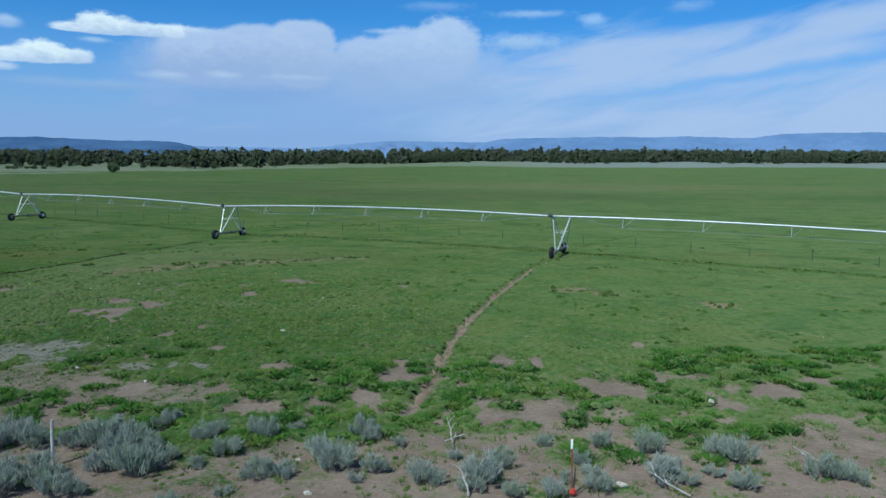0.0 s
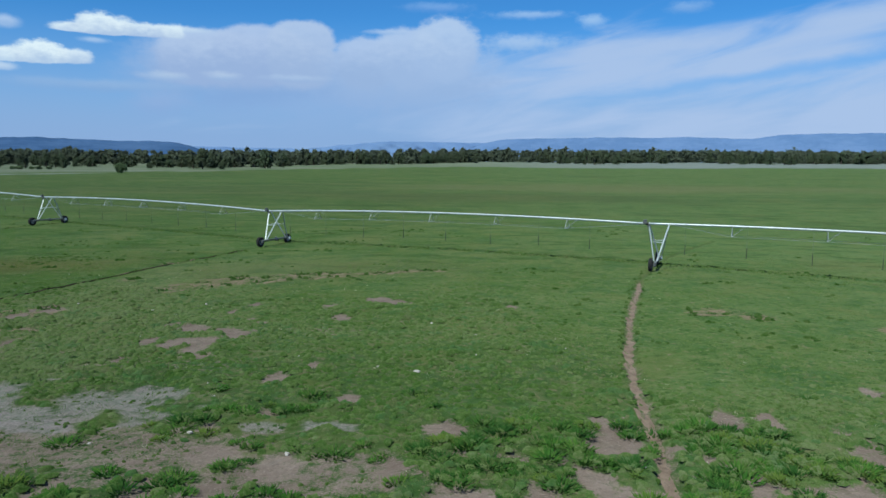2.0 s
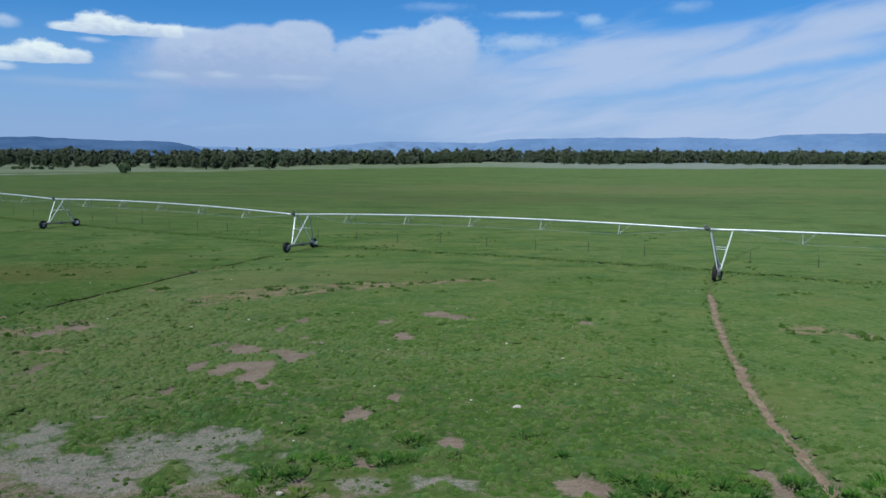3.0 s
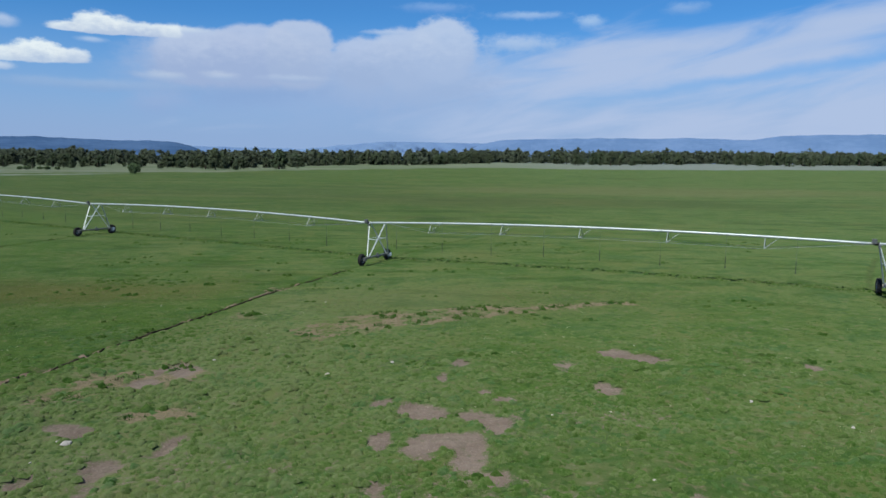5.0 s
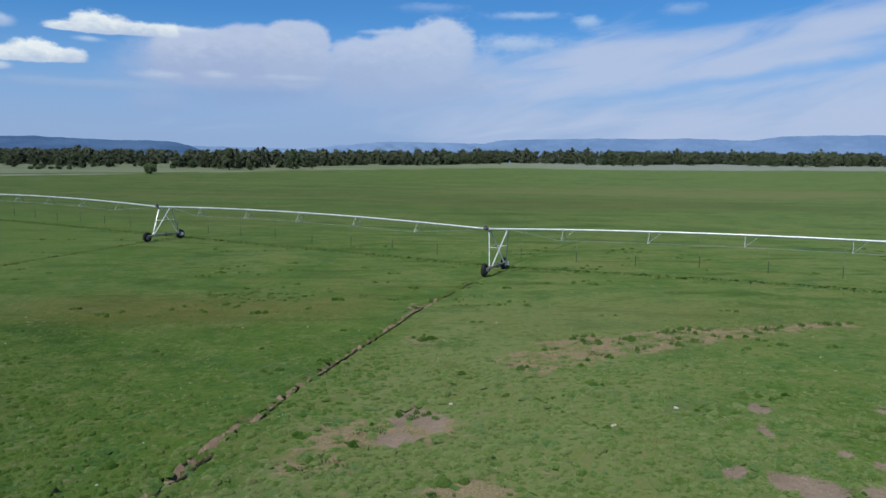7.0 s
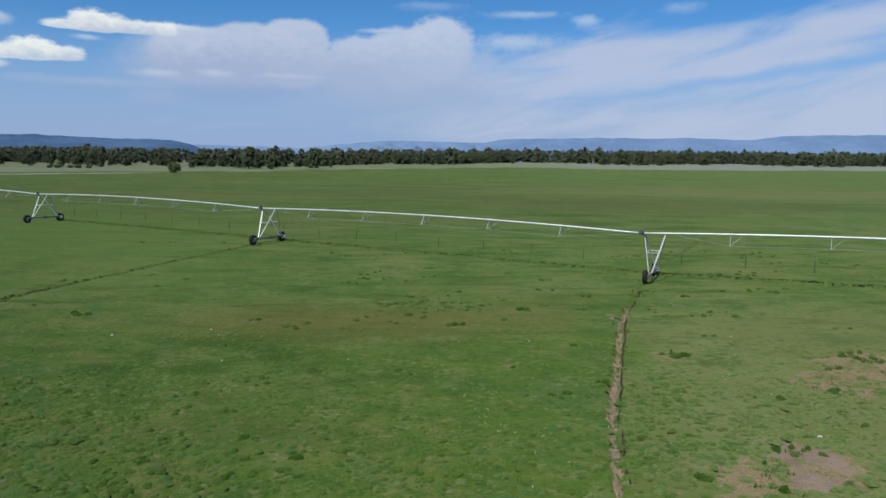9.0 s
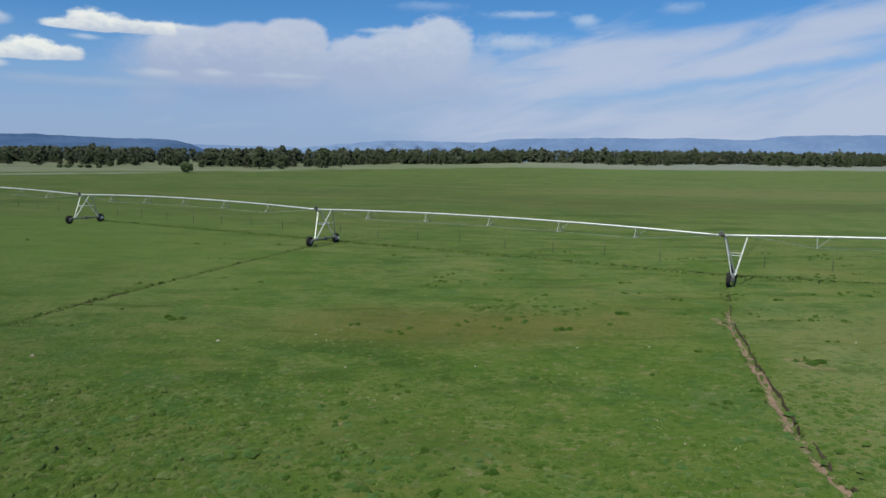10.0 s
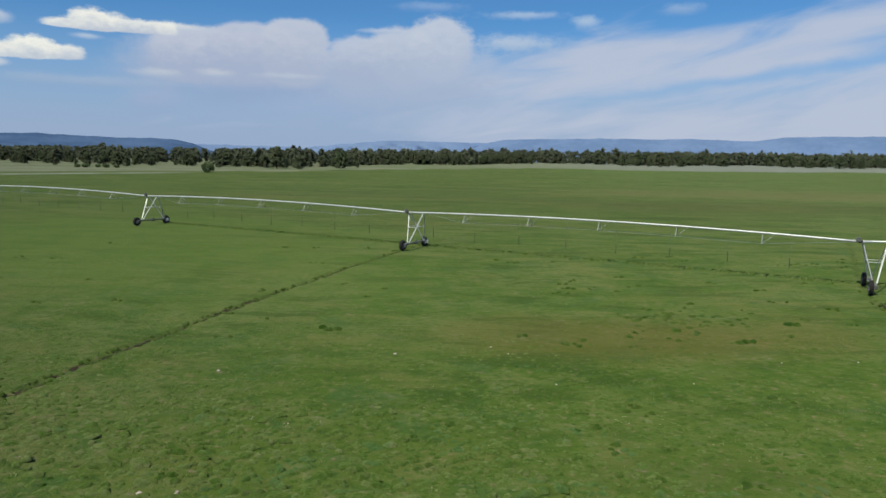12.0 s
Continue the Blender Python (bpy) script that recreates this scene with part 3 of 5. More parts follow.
    relief = n.m("ADD", n.m("MULTIPLY", tuft, 1.0), n.m("MULTIPLY", grain, n.ramp(bare, 0.0, 1.0, 0.35, 0.15)))
    finish(n, col, 0.9, relief, depth=0.16, spec=0.08)
    return mat


TURF = make_turf()
BLADES = leafy("grass_blades", ((0.053, 0.128, 0.025), (0.110, 0.172, 0.048), (0.211, 0.220, 0.097), (0.070, 0.123, 0.035)), tufts=((0.042, 0.092, 0.012), (0.140, 0.165, 0.058)), combed=1.2)
CLUMPS = clumpy("turf_tufts", (0.044, 0.088, 0.018), (0.078, 0.122, 0.034), (0.124, 0.156, 0.066), (0.110, 0.112, 0.058), (0.048, 0.112, 0.044))
RANK = clumpy("rank_grass", (0.028, 0.062, 0.012), (0.052, 0.090, 0.021), (0.080, 0.115, 0.036), (0.060, 0.080, 0.030), (0.030, 0.074, 0.024))
RUT_DARK = surface("rut_dark", (0.022, 0.020, 0.014), (0.050, 0.042, 0.028), 0.9, size=2.0, depth=0.03, spec=0.1)
EARTH = surface("trodden_earth", (0.130, 0.094, 0.070), (0.195, 0.146, 0.112), 0.95, size=1.6, depth=0.03, spec=0.1, fleck=(0.100, 0.078, 0.056))
WEEDS = leafy("weeds", ((0.040, 0.112, 0.018), (0.070, 0.160, 0.026), (0.115, 0.185, 0.040), (0.052, 0.125, 0.038)), tufts=((0.026, 0.072, 0.018), (0.120, 0.165, 0.036)), combed=0.8)
SAGE = leafy("sage_leaves", ((0.190, 0.222, 0.186), (0.310, 0.340, 0.300), (0.450, 0.472, 0.430), (0.190, 0.250, 0.150)), 0.8, 0.25)
SAGE_WOOD = surface("sage_wood", (0.13, 0.11, 0.095), (0.24, 0.21, 0.19), 0.85, size=8.0)
BRANCH_WOOD = surface("bleached_branch", (0.26, 0.24, 0.22), (0.40, 0.38, 0.36), 0.85, size=6.0, fleck=(0.20, 0.18, 0.16))
DEAD_WOOD = surface("weathered_wood", (0.30, 0.29, 0.28), (0.46, 0.46, 0.45), 0.8, size=6.0, fleck=(0.24, 0.22, 0.20))
JUNIPER = leafy("juniper_needles", ((0.052, 0.076, 0.046), (0.064, 0.090, 0.052), (0.080, 0.106, 0.060), (0.086, 0.094, 0.060)), 0.8, 0.1, combed=3.0)
BUSHY = leafy("bushy_needles", ((0.085, 0.140, 0.062), (0.125, 0.180, 0.085), (0.170, 0.215, 0.110), (0.126, 0.150, 0.085)), 0.8, 0.15)
WOODS = leafy("woods_needles", ((0.056, 0.074, 0.052), (0.066, 0.084, 0.058), (0.078, 0.096, 0.066), (0.084, 0.094, 0.068)), 0.8, 0.1, combed=3.0)
BARK = surface("bark", (0.09, 0.07, 0.055), (0.17, 0.135, 0.11), 0.9, size=2.0, depth=0.02)
ZINC = surface("galvanised_steel", (0.400, 0.440, 0.450), (0.520, 0.555, 0.565), 0.42, 0.25, size=1.5, spec=0.5, fleck=(0.43, 0.46, 0.47))
WORN_ZINC = surface("dull_galvanised_steel", (0.264, 0.290, 0.299), (0.387, 0.414, 0.422), 0.55, 0.25, size=3.0)
BEAM_ZINC = surface("dark_galvanised_steel", (0.110, 0.118, 0.115), (0.200, 0.212, 0.205), 0.6, 0.25, size=3.0)
DARK_STEEL = surface("dark_steel", (0.045, 0.048, 0.05), (0.085, 0.088, 0.09), 0.5, 0.4)
RUBBER = surface("tyre_rubber", (0.012, 0.012, 0.013), (0.028, 0.026, 0.025), 0.85, size=5.0, fleck=(0.05, 0.042, 0.034))
BOX_PAINT = surface("box_paint", (0.07, 0.075, 0.08), (0.12, 0.125, 0.13), 0.45)
WHITE_PAINT = surface("white_paint", (0.70, 0.71, 0.70), (0.82, 0.82, 0.81), 0.4)
HOSE = surface("black_hose", (0.02, 0.022, 0.022), (0.045, 0.047, 0.045), 0.6)
GREY_HOSE = surface("grey_hose", (0.10, 0.13, 0.10), (0.16, 0.19, 0.15), 0.6)
RUST = surface("rusty_steel", (0.19, 0.065, 0.040), (0.30, 0.115, 0.07), 0.75, 0.1, size=6.0)
RED_CLOTH = surface("red_ribbon", (0.42, 0.035, 0.030), (0.55, 0.06, 0.05), 0.8, size=10.0)
STRAW = leafy("pale_straw", ((0.36, 0.36, 0.24), (0.48, 0.47, 0.34), (0.60, 0.58, 0.46), (0.40, 0.38, 0.26)))
STONE = surface("pale_stone", (0.30, 0.27, 0.24), (0.46, 0.43, 0.39), 0.85, size=5.0, depth=0.01, fleck=(0.30, 0.27, 0.24))


# the air's blue haze is put into the hill colours, paler with distance
def make_hazed_hill(name, low, high):
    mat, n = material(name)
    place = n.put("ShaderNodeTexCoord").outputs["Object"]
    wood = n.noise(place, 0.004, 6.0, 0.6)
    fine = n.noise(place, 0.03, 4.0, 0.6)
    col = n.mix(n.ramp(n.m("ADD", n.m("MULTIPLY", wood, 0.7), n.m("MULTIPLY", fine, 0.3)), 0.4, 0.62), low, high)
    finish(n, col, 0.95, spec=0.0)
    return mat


HILL_NEAR = make_hazed_hill("haze_blue_hills", (0.042, 0.083, 0.168), (0.066, 0.116, 0.218))
HILL_FAR = make_hazed_hill("haze_blue_ridge", (0.096, 0.158, 0.285), (0.124, 0.190, 0.325))
HILL_FAINT = make_hazed_hill("faint_ridge", (0.142, 0.22, 0.38), (0.165, 0.248, 0.40))


# ---- mesh helpers ----
class Form:
    """Collects faces for one mesh."""

    def __init__(self):
        self.v, self.f = [], []

    def add(self, verts, faces):
        k = len(self.v)
        self.v += [tuple(p) for p in verts]
        self.f += [tuple(i + k for i in face) for face in faces]
        return self

    def tube(self, points, radius, sides=8, caps=True):
        """A round bar along a line of points; radius may be one number or one for each point."""
        pts = [Vector(p) for p in points]
        rad = radius if isinstance(radius, (list, tuple)) else [radius] * len(pts)
        verts, faces, side = [], [], None
        for i, p in enumerate(pts):
            ahead = (pts[min(i + 1, len(pts) - 1)] - pts[max(i - 1, 0)]).normalized()
            if side is None:
                side = ahead.orthogonal().normalized()
            side = (side - ahead * side.dot(ahead)).normalized()
            other = ahead.cross(side)
            for k in range(sides):
                a = 2 * math.pi * k / sides
                verts.append(p + (side * math.cos(a) + other * math.sin(a)) * rad[i])
        for i in range(len(pts) - 1):
            for k in range(sides):
                a, b = i * sides + k, i * sides + (k + 1) % sides
                faces.append((a, b, b + sides, a + sides))
        if caps:
            faces.append(tuple(range(sides))[::-1])
            faces.append(tuple(range((len(pts) - 1) * sides, len(pts) * sides)))
        return self.add(verts, faces)

    def block(self, centre, size, bevel=0.02, turn=None):
        """A box with chamfered upright edges and top."""
        sx, sy, sz = (s / 2 for s in size)
        b = min(bevel, sx * 0.45, sy * 0.45, sz * 0.45)
        rings = []
        for z, inset in ((-sz, b), (-sz + b, 0), (sz - b, 0), (sz, b)):
            x, y = sx - inset, sy - inset
            rings.append([(-x, -y + b, z), (-x + b, -y, z), (x - b, -y, z), (x, -y + b, z), (x, y - b, z), (x - b, y, z), (-x + b, y, z), (-x, y - b, z)])
        verts = [Vector(p) for ring in rings for p in ring]
        if turn:
            verts = [turn @ p for p in verts]
        verts = [p + Vector(centre) for p in verts]
        faces = [tuple(range(8))[::-1], tuple(range(24, 32))]
        for i in range(3):
            for k in range(8):
                faces.append((i * 8 + k, i * 8 + (k + 1) % 8, i * 8 + 8 + (k + 1) % 8, i * 8 + 8 + k))
        return self.add(verts, faces)

    def lathe(self, centre, axis, profile, sides=24):
        """Turns (radius, along) pairs round an axis."""
        axis = Vector(axis).normalized()
        u = axis.orthogonal().normalized()
        w = axis.cross(u)
        verts, faces = [], []
        for r, a in profile:
            for k in range(sides):
                t = 2 * math.pi * k / sides
                verts.append(Vector(centre) + axis * a + (u * math.cos(t) + w * math.sin(t)) * r)
        for i in range(len(profile) - 1):
            for k in range(sides):
                a, b = i * sides + k, i * sides + (k + 1) % sides
                faces.append((a, b, b + sides, a + sides))
        return self.add(verts, faces)

    def mesh(self, name, mat, smooth=False):
        data = bpy.data.meshes.new(name)
        data.from_pydata(self.v, [], self.f)
        data.materials.append(mat)
        if smooth:
            data.polygons.foreach_set("use_smooth", [True] * len(data.polygons))
        data.update()
        return data


def part(name, form, mat, parent, label="", smooth=False):
    ob = new(name, form.mesh(name, mat, smooth))
    ob.parent = parent
    return tagged(ob, label)


def thing(name, at, label, category, group="", kind=""):
    ob = new(name)
    ob.matrix_basis = at
    return tagged(ob, label, category, group, kind)


def from_arrays(name, verts, faces, mat):
    """A mesh from numpy arrays of points and of triangles or quads."""
    data = bpy.data.meshes.new(name)
    size = faces.shape[1]
    data.vertices.add(len(verts))
    data.vertices.foreach_set("co", np.ascontiguousarray(verts, dtype=np.float32).ravel())
    data.loops.add(faces.size)
    data.loops.foreach_set("vertex_index", np.ascontiguousarray(faces, dtype=np.int32).ravel())
    data.polygons.add(len(faces))
    data.polygons.foreach_set("loop_start", np.arange(0, faces.size, size, dtype=np.int32))
    data.update(calc_edges=True)
    data.validate()
    data.materials.append(mat)
    return data


def ground_at(x, y):
    return float(lay(np.array([x], float), np.array([y], float))[0])


# ---- ground ----
def graded(lo, fine_lo, fine_hi, hi, cell, growth=1.07):
    """Coordinates: even cells in the middle, widening outwards."""
    out = list(np.arange(fine_lo, fine_hi, cell))
    for end, sign in ((lo, -1), (hi, 1)):
        at, d, more = (out[0] if sign < 0 else out[-1]), cell, []
        while (at - end) * sign < 0:
            d *= growth
            at = at + sign * d
            more.append(at)
        out = more[::-1] + out if sign < 0 else out + more
    return np.array(out)


def bumps(x, y, soil, rut, worn):
    """Fine relief of the turf, the soil and the ruts."""
    near = 1 - step(70, 110, y)
    turf = 0.10 * (cloudy(x, y, 1.6, 3, 20) - 0.5) + 0.16 * (cloudy(x, y, 5.0, 2, 22) - 0.5)
    hump = 0.15 * rough_at(x, y) * step(0.42, 0.72, cloudy(x, y, 1.1, 2, 60)) * (1 - soil)
    trod = 0.16 * worn * (cloudy(x, y, 0.8, 2, 61) - 0.5)
    return near * (turf + hump + trod - 0.05 * step(0.3, 0.8, soil)) - 0.16 * rut


def build_ground():
    xs = graded(-4700, -84, 28, 4700, 0.26)
    ys = graded(-1500, 14, 108, 4700, 0.26)
    gx, gy = np.meshgrid(xs, ys)
    x, y = gx.ravel(), gy.ravel()
    soil, worn, pale, rut, dry = cover(x, y)
    z = lay(x, y) + bumps(x, y, soil, rut, worn)
    w, h = len(xs), len(ys)
    i = (np.arange(h - 1)[:, None] * w + np.arange(w - 1)[None]).ravel()
    data = from_arrays("ground", np.column_stack([x, y, z]), np.column_stack([i, i + 1, i + w + 1, i + w]), TURF)
    data.polygons.foreach_set("use_smooth", np.ones(len(data.polygons), dtype=bool))
    for name, values in (("soil", soil), ("worn", worn), ("pale", pale), ("rut", rut), ("dry", dry), ("hummock", rough_at(x, y))):
        data.attributes.new(name, "FLOAT", "POINT").data.foreach_set("value", values.astype(np.float32))
    tagged(new("ground", data), "flat green pasture with bare soil spots and dry range beyond", "ground", kind="structure")


build_ground()


# ---- far ridges ----
def ridge(name, label, profile, far, mat, depth, seed):
    """A long ridge: profile is (bearing, height over the eye) in radians as seen from the field."""
    prof = np.array(profile)
    b = np.linspace(prof[0, 0], prof[-1, 0], 420)
    crest = np.interp(b, prof[:, 0], prof[:, 1])
    for _ in range(2):
        crest[1:-1] = (crest[:-2] + 2 * crest[1:-1] + crest[2:]) / 4
    crest = crest + 0.0022 * (cloudy(b * 60, b * 0 + seed, 1.0, 4, seed) - 0.5)
    rows = np.linspace(0, 1, 15)
    verts = []
    for r in rows:
        reach = far - depth * (1 - r) if r < 0.999 else far
        gully = cloudy(b * 70 + 3 * r, b * 0 + r * 3.0, 1.0, 4, seed + 3) - 0.5
        high = (crest * far + 9.0) * (r**1.25) * (1 + 0.30 * gully * (1 - r) * 2) + (1 - r) * 6.0
        reach = reach + 260 * gully * r * (1 - r) * 2
        verts.append(np.column_stack([-28 + reach * np.sin(b), 18 + reach * np.cos(b), high]))
    verts.append(verts[-1].copy())
    verts.append(np.column_stack([-28 + (far + 60) * np.sin(b), 18 + (far + 60) * np.cos(b), np.full(len(b), 2.0)]))
    verts = np.concatenate(verts)
    n, m = len(b), len(rows) + 2
    i = (np.arange(m - 1)[:, None] * n + np.arange(n - 1)[None]).ravel()
    i = i[(i // n) != len(rows) - 1]
    data = from_arrays(name, verts, np.column_stack([i, i + 1, i + n + 1, i + n]), mat)
    data.polygons.foreach_set("use_smooth", np.ones(len(data.polygons), dtype=bool))
    tagged(new(name, data), label, "hills", kind="structure")


ridge("backdrop_hills", "flat-topped hills in dark blue haze behind the woods", [(-0.95, 0.020), (-0.75, 0.027), (-0.56, 0.0288), (-0.51, 0.0295), (-0.459, 0.0277), (-0.418, 0.0265), (-0.40, 0.0279), (-0.382, 0.0280), (-0.3553, 0.0258), (-0.338, 0.0219), (-0.32, 0.014), (-0.28, 0.006)], 3700, HILL_NEAR, 900, 3)
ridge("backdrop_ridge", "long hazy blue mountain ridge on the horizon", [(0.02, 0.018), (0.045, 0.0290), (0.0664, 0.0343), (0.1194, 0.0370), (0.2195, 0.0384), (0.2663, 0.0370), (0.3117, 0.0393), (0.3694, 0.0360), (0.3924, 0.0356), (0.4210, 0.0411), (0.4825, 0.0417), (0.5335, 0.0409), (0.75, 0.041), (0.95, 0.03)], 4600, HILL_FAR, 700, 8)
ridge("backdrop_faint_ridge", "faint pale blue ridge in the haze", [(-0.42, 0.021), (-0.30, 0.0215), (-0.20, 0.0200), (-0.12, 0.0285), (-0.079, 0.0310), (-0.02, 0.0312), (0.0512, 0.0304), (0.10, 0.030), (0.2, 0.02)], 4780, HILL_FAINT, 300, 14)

# ---- the irrigation machine ----
# joints of the water pipe over the towers, from the near end outwards
JOINTS = [(47.1, 50.8), (9.44, 67.54), (-27.38, 85.92), (-63.29, 105.42), (-98.6, 125.5), (-134.2, 145.6)]
PIPE_UP = 3.72
ARCH = 0.36


def joint(k):
    x, y = JOINTS[k]
    return Vector((x, y, ground_at(x, y) + PIPE_UP))


def drive_tower(at):
    """Two-wheeled tower: x along the pipe, y along the wheel track."""
    top = thing("drive_tower", at, "galvanised four-legged drive tower on two big tyres", "irrigation tower", "towers under the pipe")
    mid, zb = -1.12, 0.70
    part("base_beam", Form().tube([(mid, -2.3, zb), (mid, 2.3, zb)], 0.075, 10).block((mid, -1.75, zb), (0.24, 0.08, 0.24)).block((mid, 1.75, zb), (0.24, 0.08, 0.24)), BEAM_ZINC, top)
    for side in (-1, 1):
        for foot, head in ((0.12, -0.30), (-0.12, -1.95)):
            a, b = Vector((mid + foot, side * 1.75, zb + 0.06)), Vector((head, side * 0.10, PIPE_UP - 0.06))
            turn = (b - a).to_track_quat("Z", "Y").to_matrix()
            leg = Form().block((a + b) / 2, (0.085, 0.02, (b - a).length), 0.006, turn)
            leg.block((a + b) / 2 + turn @ Vector((0.034, 0.04, 0)), (0.018, 0.08, (b - a).length), 0.006, turn)
            part("leg", leg, ZINC, top)
        t = 0.52
        y = side * (1.75 + (0.10 - 1.75) * t)
        z = zb + 0.06 + (PIPE_UP - 0.12 - zb) * t
        part("brace", Form().tube([(mid + 0.12 + (-0.30 - mid - 0.12) * t, y, z), (mid - 0.12 + (-1.95 - mid + 0.12) * t, y, z)], 0.028, 6), ZINC, top)
        # the wheel, with its gearbox inboard
        hub = Vector((mid + 0.30, side * 2.38, 0.53))
        wheel = new("wheel")
        wheel.parent, wheel.location = top, hub
        tagged(wheel, "black lugged tyre on a steel rim")
        tyre = Form().lathe((0, 0, 0), (1, 0, 0), [(0.28, -0.12), (0.36, -0.155), (0.47, -0.15), (0.520, -0.11), (0.530, 0), (0.520, 0.11), (0.47, 0.15), (0.36, 0.155), (0.28, 0.12), (0.28, -0.12)], 28)
        for k in range(18):
            a = 2 * math.pi * k / 18
            for s in (-1, 1):
                b = a + s * 0.08
                turn = Matrix.Rotation(-b, 3, "X") @ Matrix.Rotation(s * 0.6, 3, "Z")
                tyre.block(Vector((s * 0.065, math.sin(b) * 0.530, math.cos(b) * 0.530)), (0.13, 0.032, 0.045), 0.008, turn)
        part("tyre", tyre, RUBBER, wheel)
        part("rim", Form().lathe((0, 0, 0), (1, 0, 0), [(0.285, -0.12), (0.26, -0.09), (0.24, 0.0), (0.11, 0.05), (0.0, 0.05)], 20).lathe((0, 0, 0), (1, 0, 0), [(0.285, 0.12), (0.26, 0.09), (0.24, 0.01)], 20), WORN_ZINC, wheel)
        part("gearbox", Form().block((mid - 0.02, side * 2.36, 0.57), (0.24, 0.30, 0.36), 0.05).lathe((mid + 0.1, side * 2.38, 0.53), (1, 0, 0), [(0.0, 0), (0.10, 0), (0.10, 0.14), (0.0, 0.14)], 12), WHITE_PAINT if side < 0 else BOX_PAINT, top)
        part("drive_shaft", Form().tube([(mid - 0.02, side * 2.2, 0.56), (mid - 0.02, side * 0.22, 0.58)], 0.024, 6), DARK_STEEL, top)
    part("motor", Form().block((mid, 0, 0.60), (0.28, 0.40, 0.24), 0.06).tube([(mid, 0.05, 0.72), (mid, 0.05, 0.94)], 0.10, 10), BOX_PAINT, top, "dark centre drive motor")
    part("side_brace", Form().tube([(-0.62, -0.84, 2.33), (-0.62, 0.84, 2.33)], 0.026, 6).tube([(-1.60, -0.84, 2.33), (-1.60, 0.84, 2.33)], 0.026, 6), ZINC, top)
    part("control_box", Form().block((0.02, 0.16, PIPE_UP + 0.17), (0.30, 0.24, 0.36), 0.03).block((-0.30, 0.20, PIPE_UP - 0.16), (0.16, 0.14, 0.24), 0.02), BOX_PAINT, top, "dark control box at the pipe joint")
    part("cable", Form().tube([(-0.18, 0.28, PIPE_UP - 0.1), (-0.55, 0.75, 2.2), (-1.05, 1.2, 1.2), (mid, 0.5, 0.95)], 0.016, 5), DARK_STEEL, top)
    return top


def irrigation_span(k):
    """The arched pipe between two joints, with its truss and drop hoses."""
    a, b = joint(k), joint(k + 1)
    run = (b - a).length
    ahead = Vector((b.x - a.x, b.y - a.y, 0)).normalized()
    side = Vector((-ahead.y, ahead.x, 0))
    base = Vector((a.x, a.y, a.z - PIPE_UP))
    span = thing("irrigation_span", Matrix.Translation(base), "arched galvanised water pipe with truss rods and drop hoses", "irrigation pipe", "spans of the pipe")

    def on(u, across=0.0, up=0.0):
        p = a.lerp(b, u) - base
        return p + Vector((0, 0, ARCH * 4 * u * (1 - u) + up)) + side * across

    pipe = Form().tube([on(u / 36) for u in range(37)], 0.088, 12)
    for i in range(7):
        u = min(max(i / 6, 0.008), 0.992)
        d = (on(min(u + 0.01, 1)) - on(max(u - 0.01, 0))).normalized()
        pipe.lathe(on(u), d, [(0.07, -0.03), (0.12, -0.03), (0.12, 0.03), (0.07, 0.03)], 12)
    part("pipe", pipe, ZINC, span, smooth=True)
    part("pipe_boot", Form().tube([on(0.992), on(1.0)], 0.115, 12), HOSE, span, "dark rubber boot")
    feet = [i / 6 for i in range(1, 6)]
    for u in feet:
        for s in (-1, 1):
            foot = on(u, s * 0.62, -0.84)
            part("strut", Form().tube([on(u, s * 0.05, -0.06), foot], 0.024, 6), WORN_ZINC, span)
            part("strut", Form().tube([on(u - 0.022, s * 0.05, -0.06), foot], 0.012, 6), WORN_ZINC, span)
        part("cross_bar", Form().tube([on(u, -0.66, -0.84), on(u, 0.66, -0.84)], 0.024, 6), WORN_ZINC, span)
    for s in (-1, 1):
        line = [on(0.012, s * 0.10, -0.10)] + [on(u, s * 0.62, -0.84) for u in feet] + [on(0.988 - 2.05 / run, s * 0.10, -0.10)]
        part("truss_rod", Form().tube(line, 0.009, 5), WORN_ZINC, span)
    for i in range(8):
        u = 0.92 - 0.115 * i
        low = on(u, 0.16, 0)
        floor = ground_at(*(low + base).xy) + 1.32 - base.z + 0.08 * math.sin(i * 2.1 + k)
        hose = part("drop_hose", Form().tube([on(u, 0, 0.07), on(u, 0, 0.12), on(u, 0.10, 0.14), on(u, 0.16, 0.04), on(u, 0.17, -0.4), Vector((low.x, low.y, floor + 0.3))], 0.010, 6), GREY_HOSE, span)
        part("nozzle", Form().lathe((low.x, low.y, floor), (0, 0, 1), [(0.0, 0.85), (0.024, 0.85), (0.026, 0.06), (0.05, 0.02), (0.05, 0.0), (0.0, 0.0)], 8), HOSE, hose, "dark weighted sprinkler")
    return span


def towers():
    first = None
    for k in range(len(JOINTS)):
        p = joint(k)
        ahead = Vector(JOINTS[min(k + 1, len(JOINTS) - 1)]) - Vector(JOINTS[max(k - 1, 0)])
        at = Matrix.Translation((p.x, p.y, p.z - PIPE_UP)) @ Matrix.Rotation(math.atan2(ahead.y, ahead.x) + radians(3.5), 4, "Z")
        first = drive_tower(at) if first is None else copy_thing(first, at)


towers()
for k in range(len(JOINTS) - 1):
    irrigation_span(k)


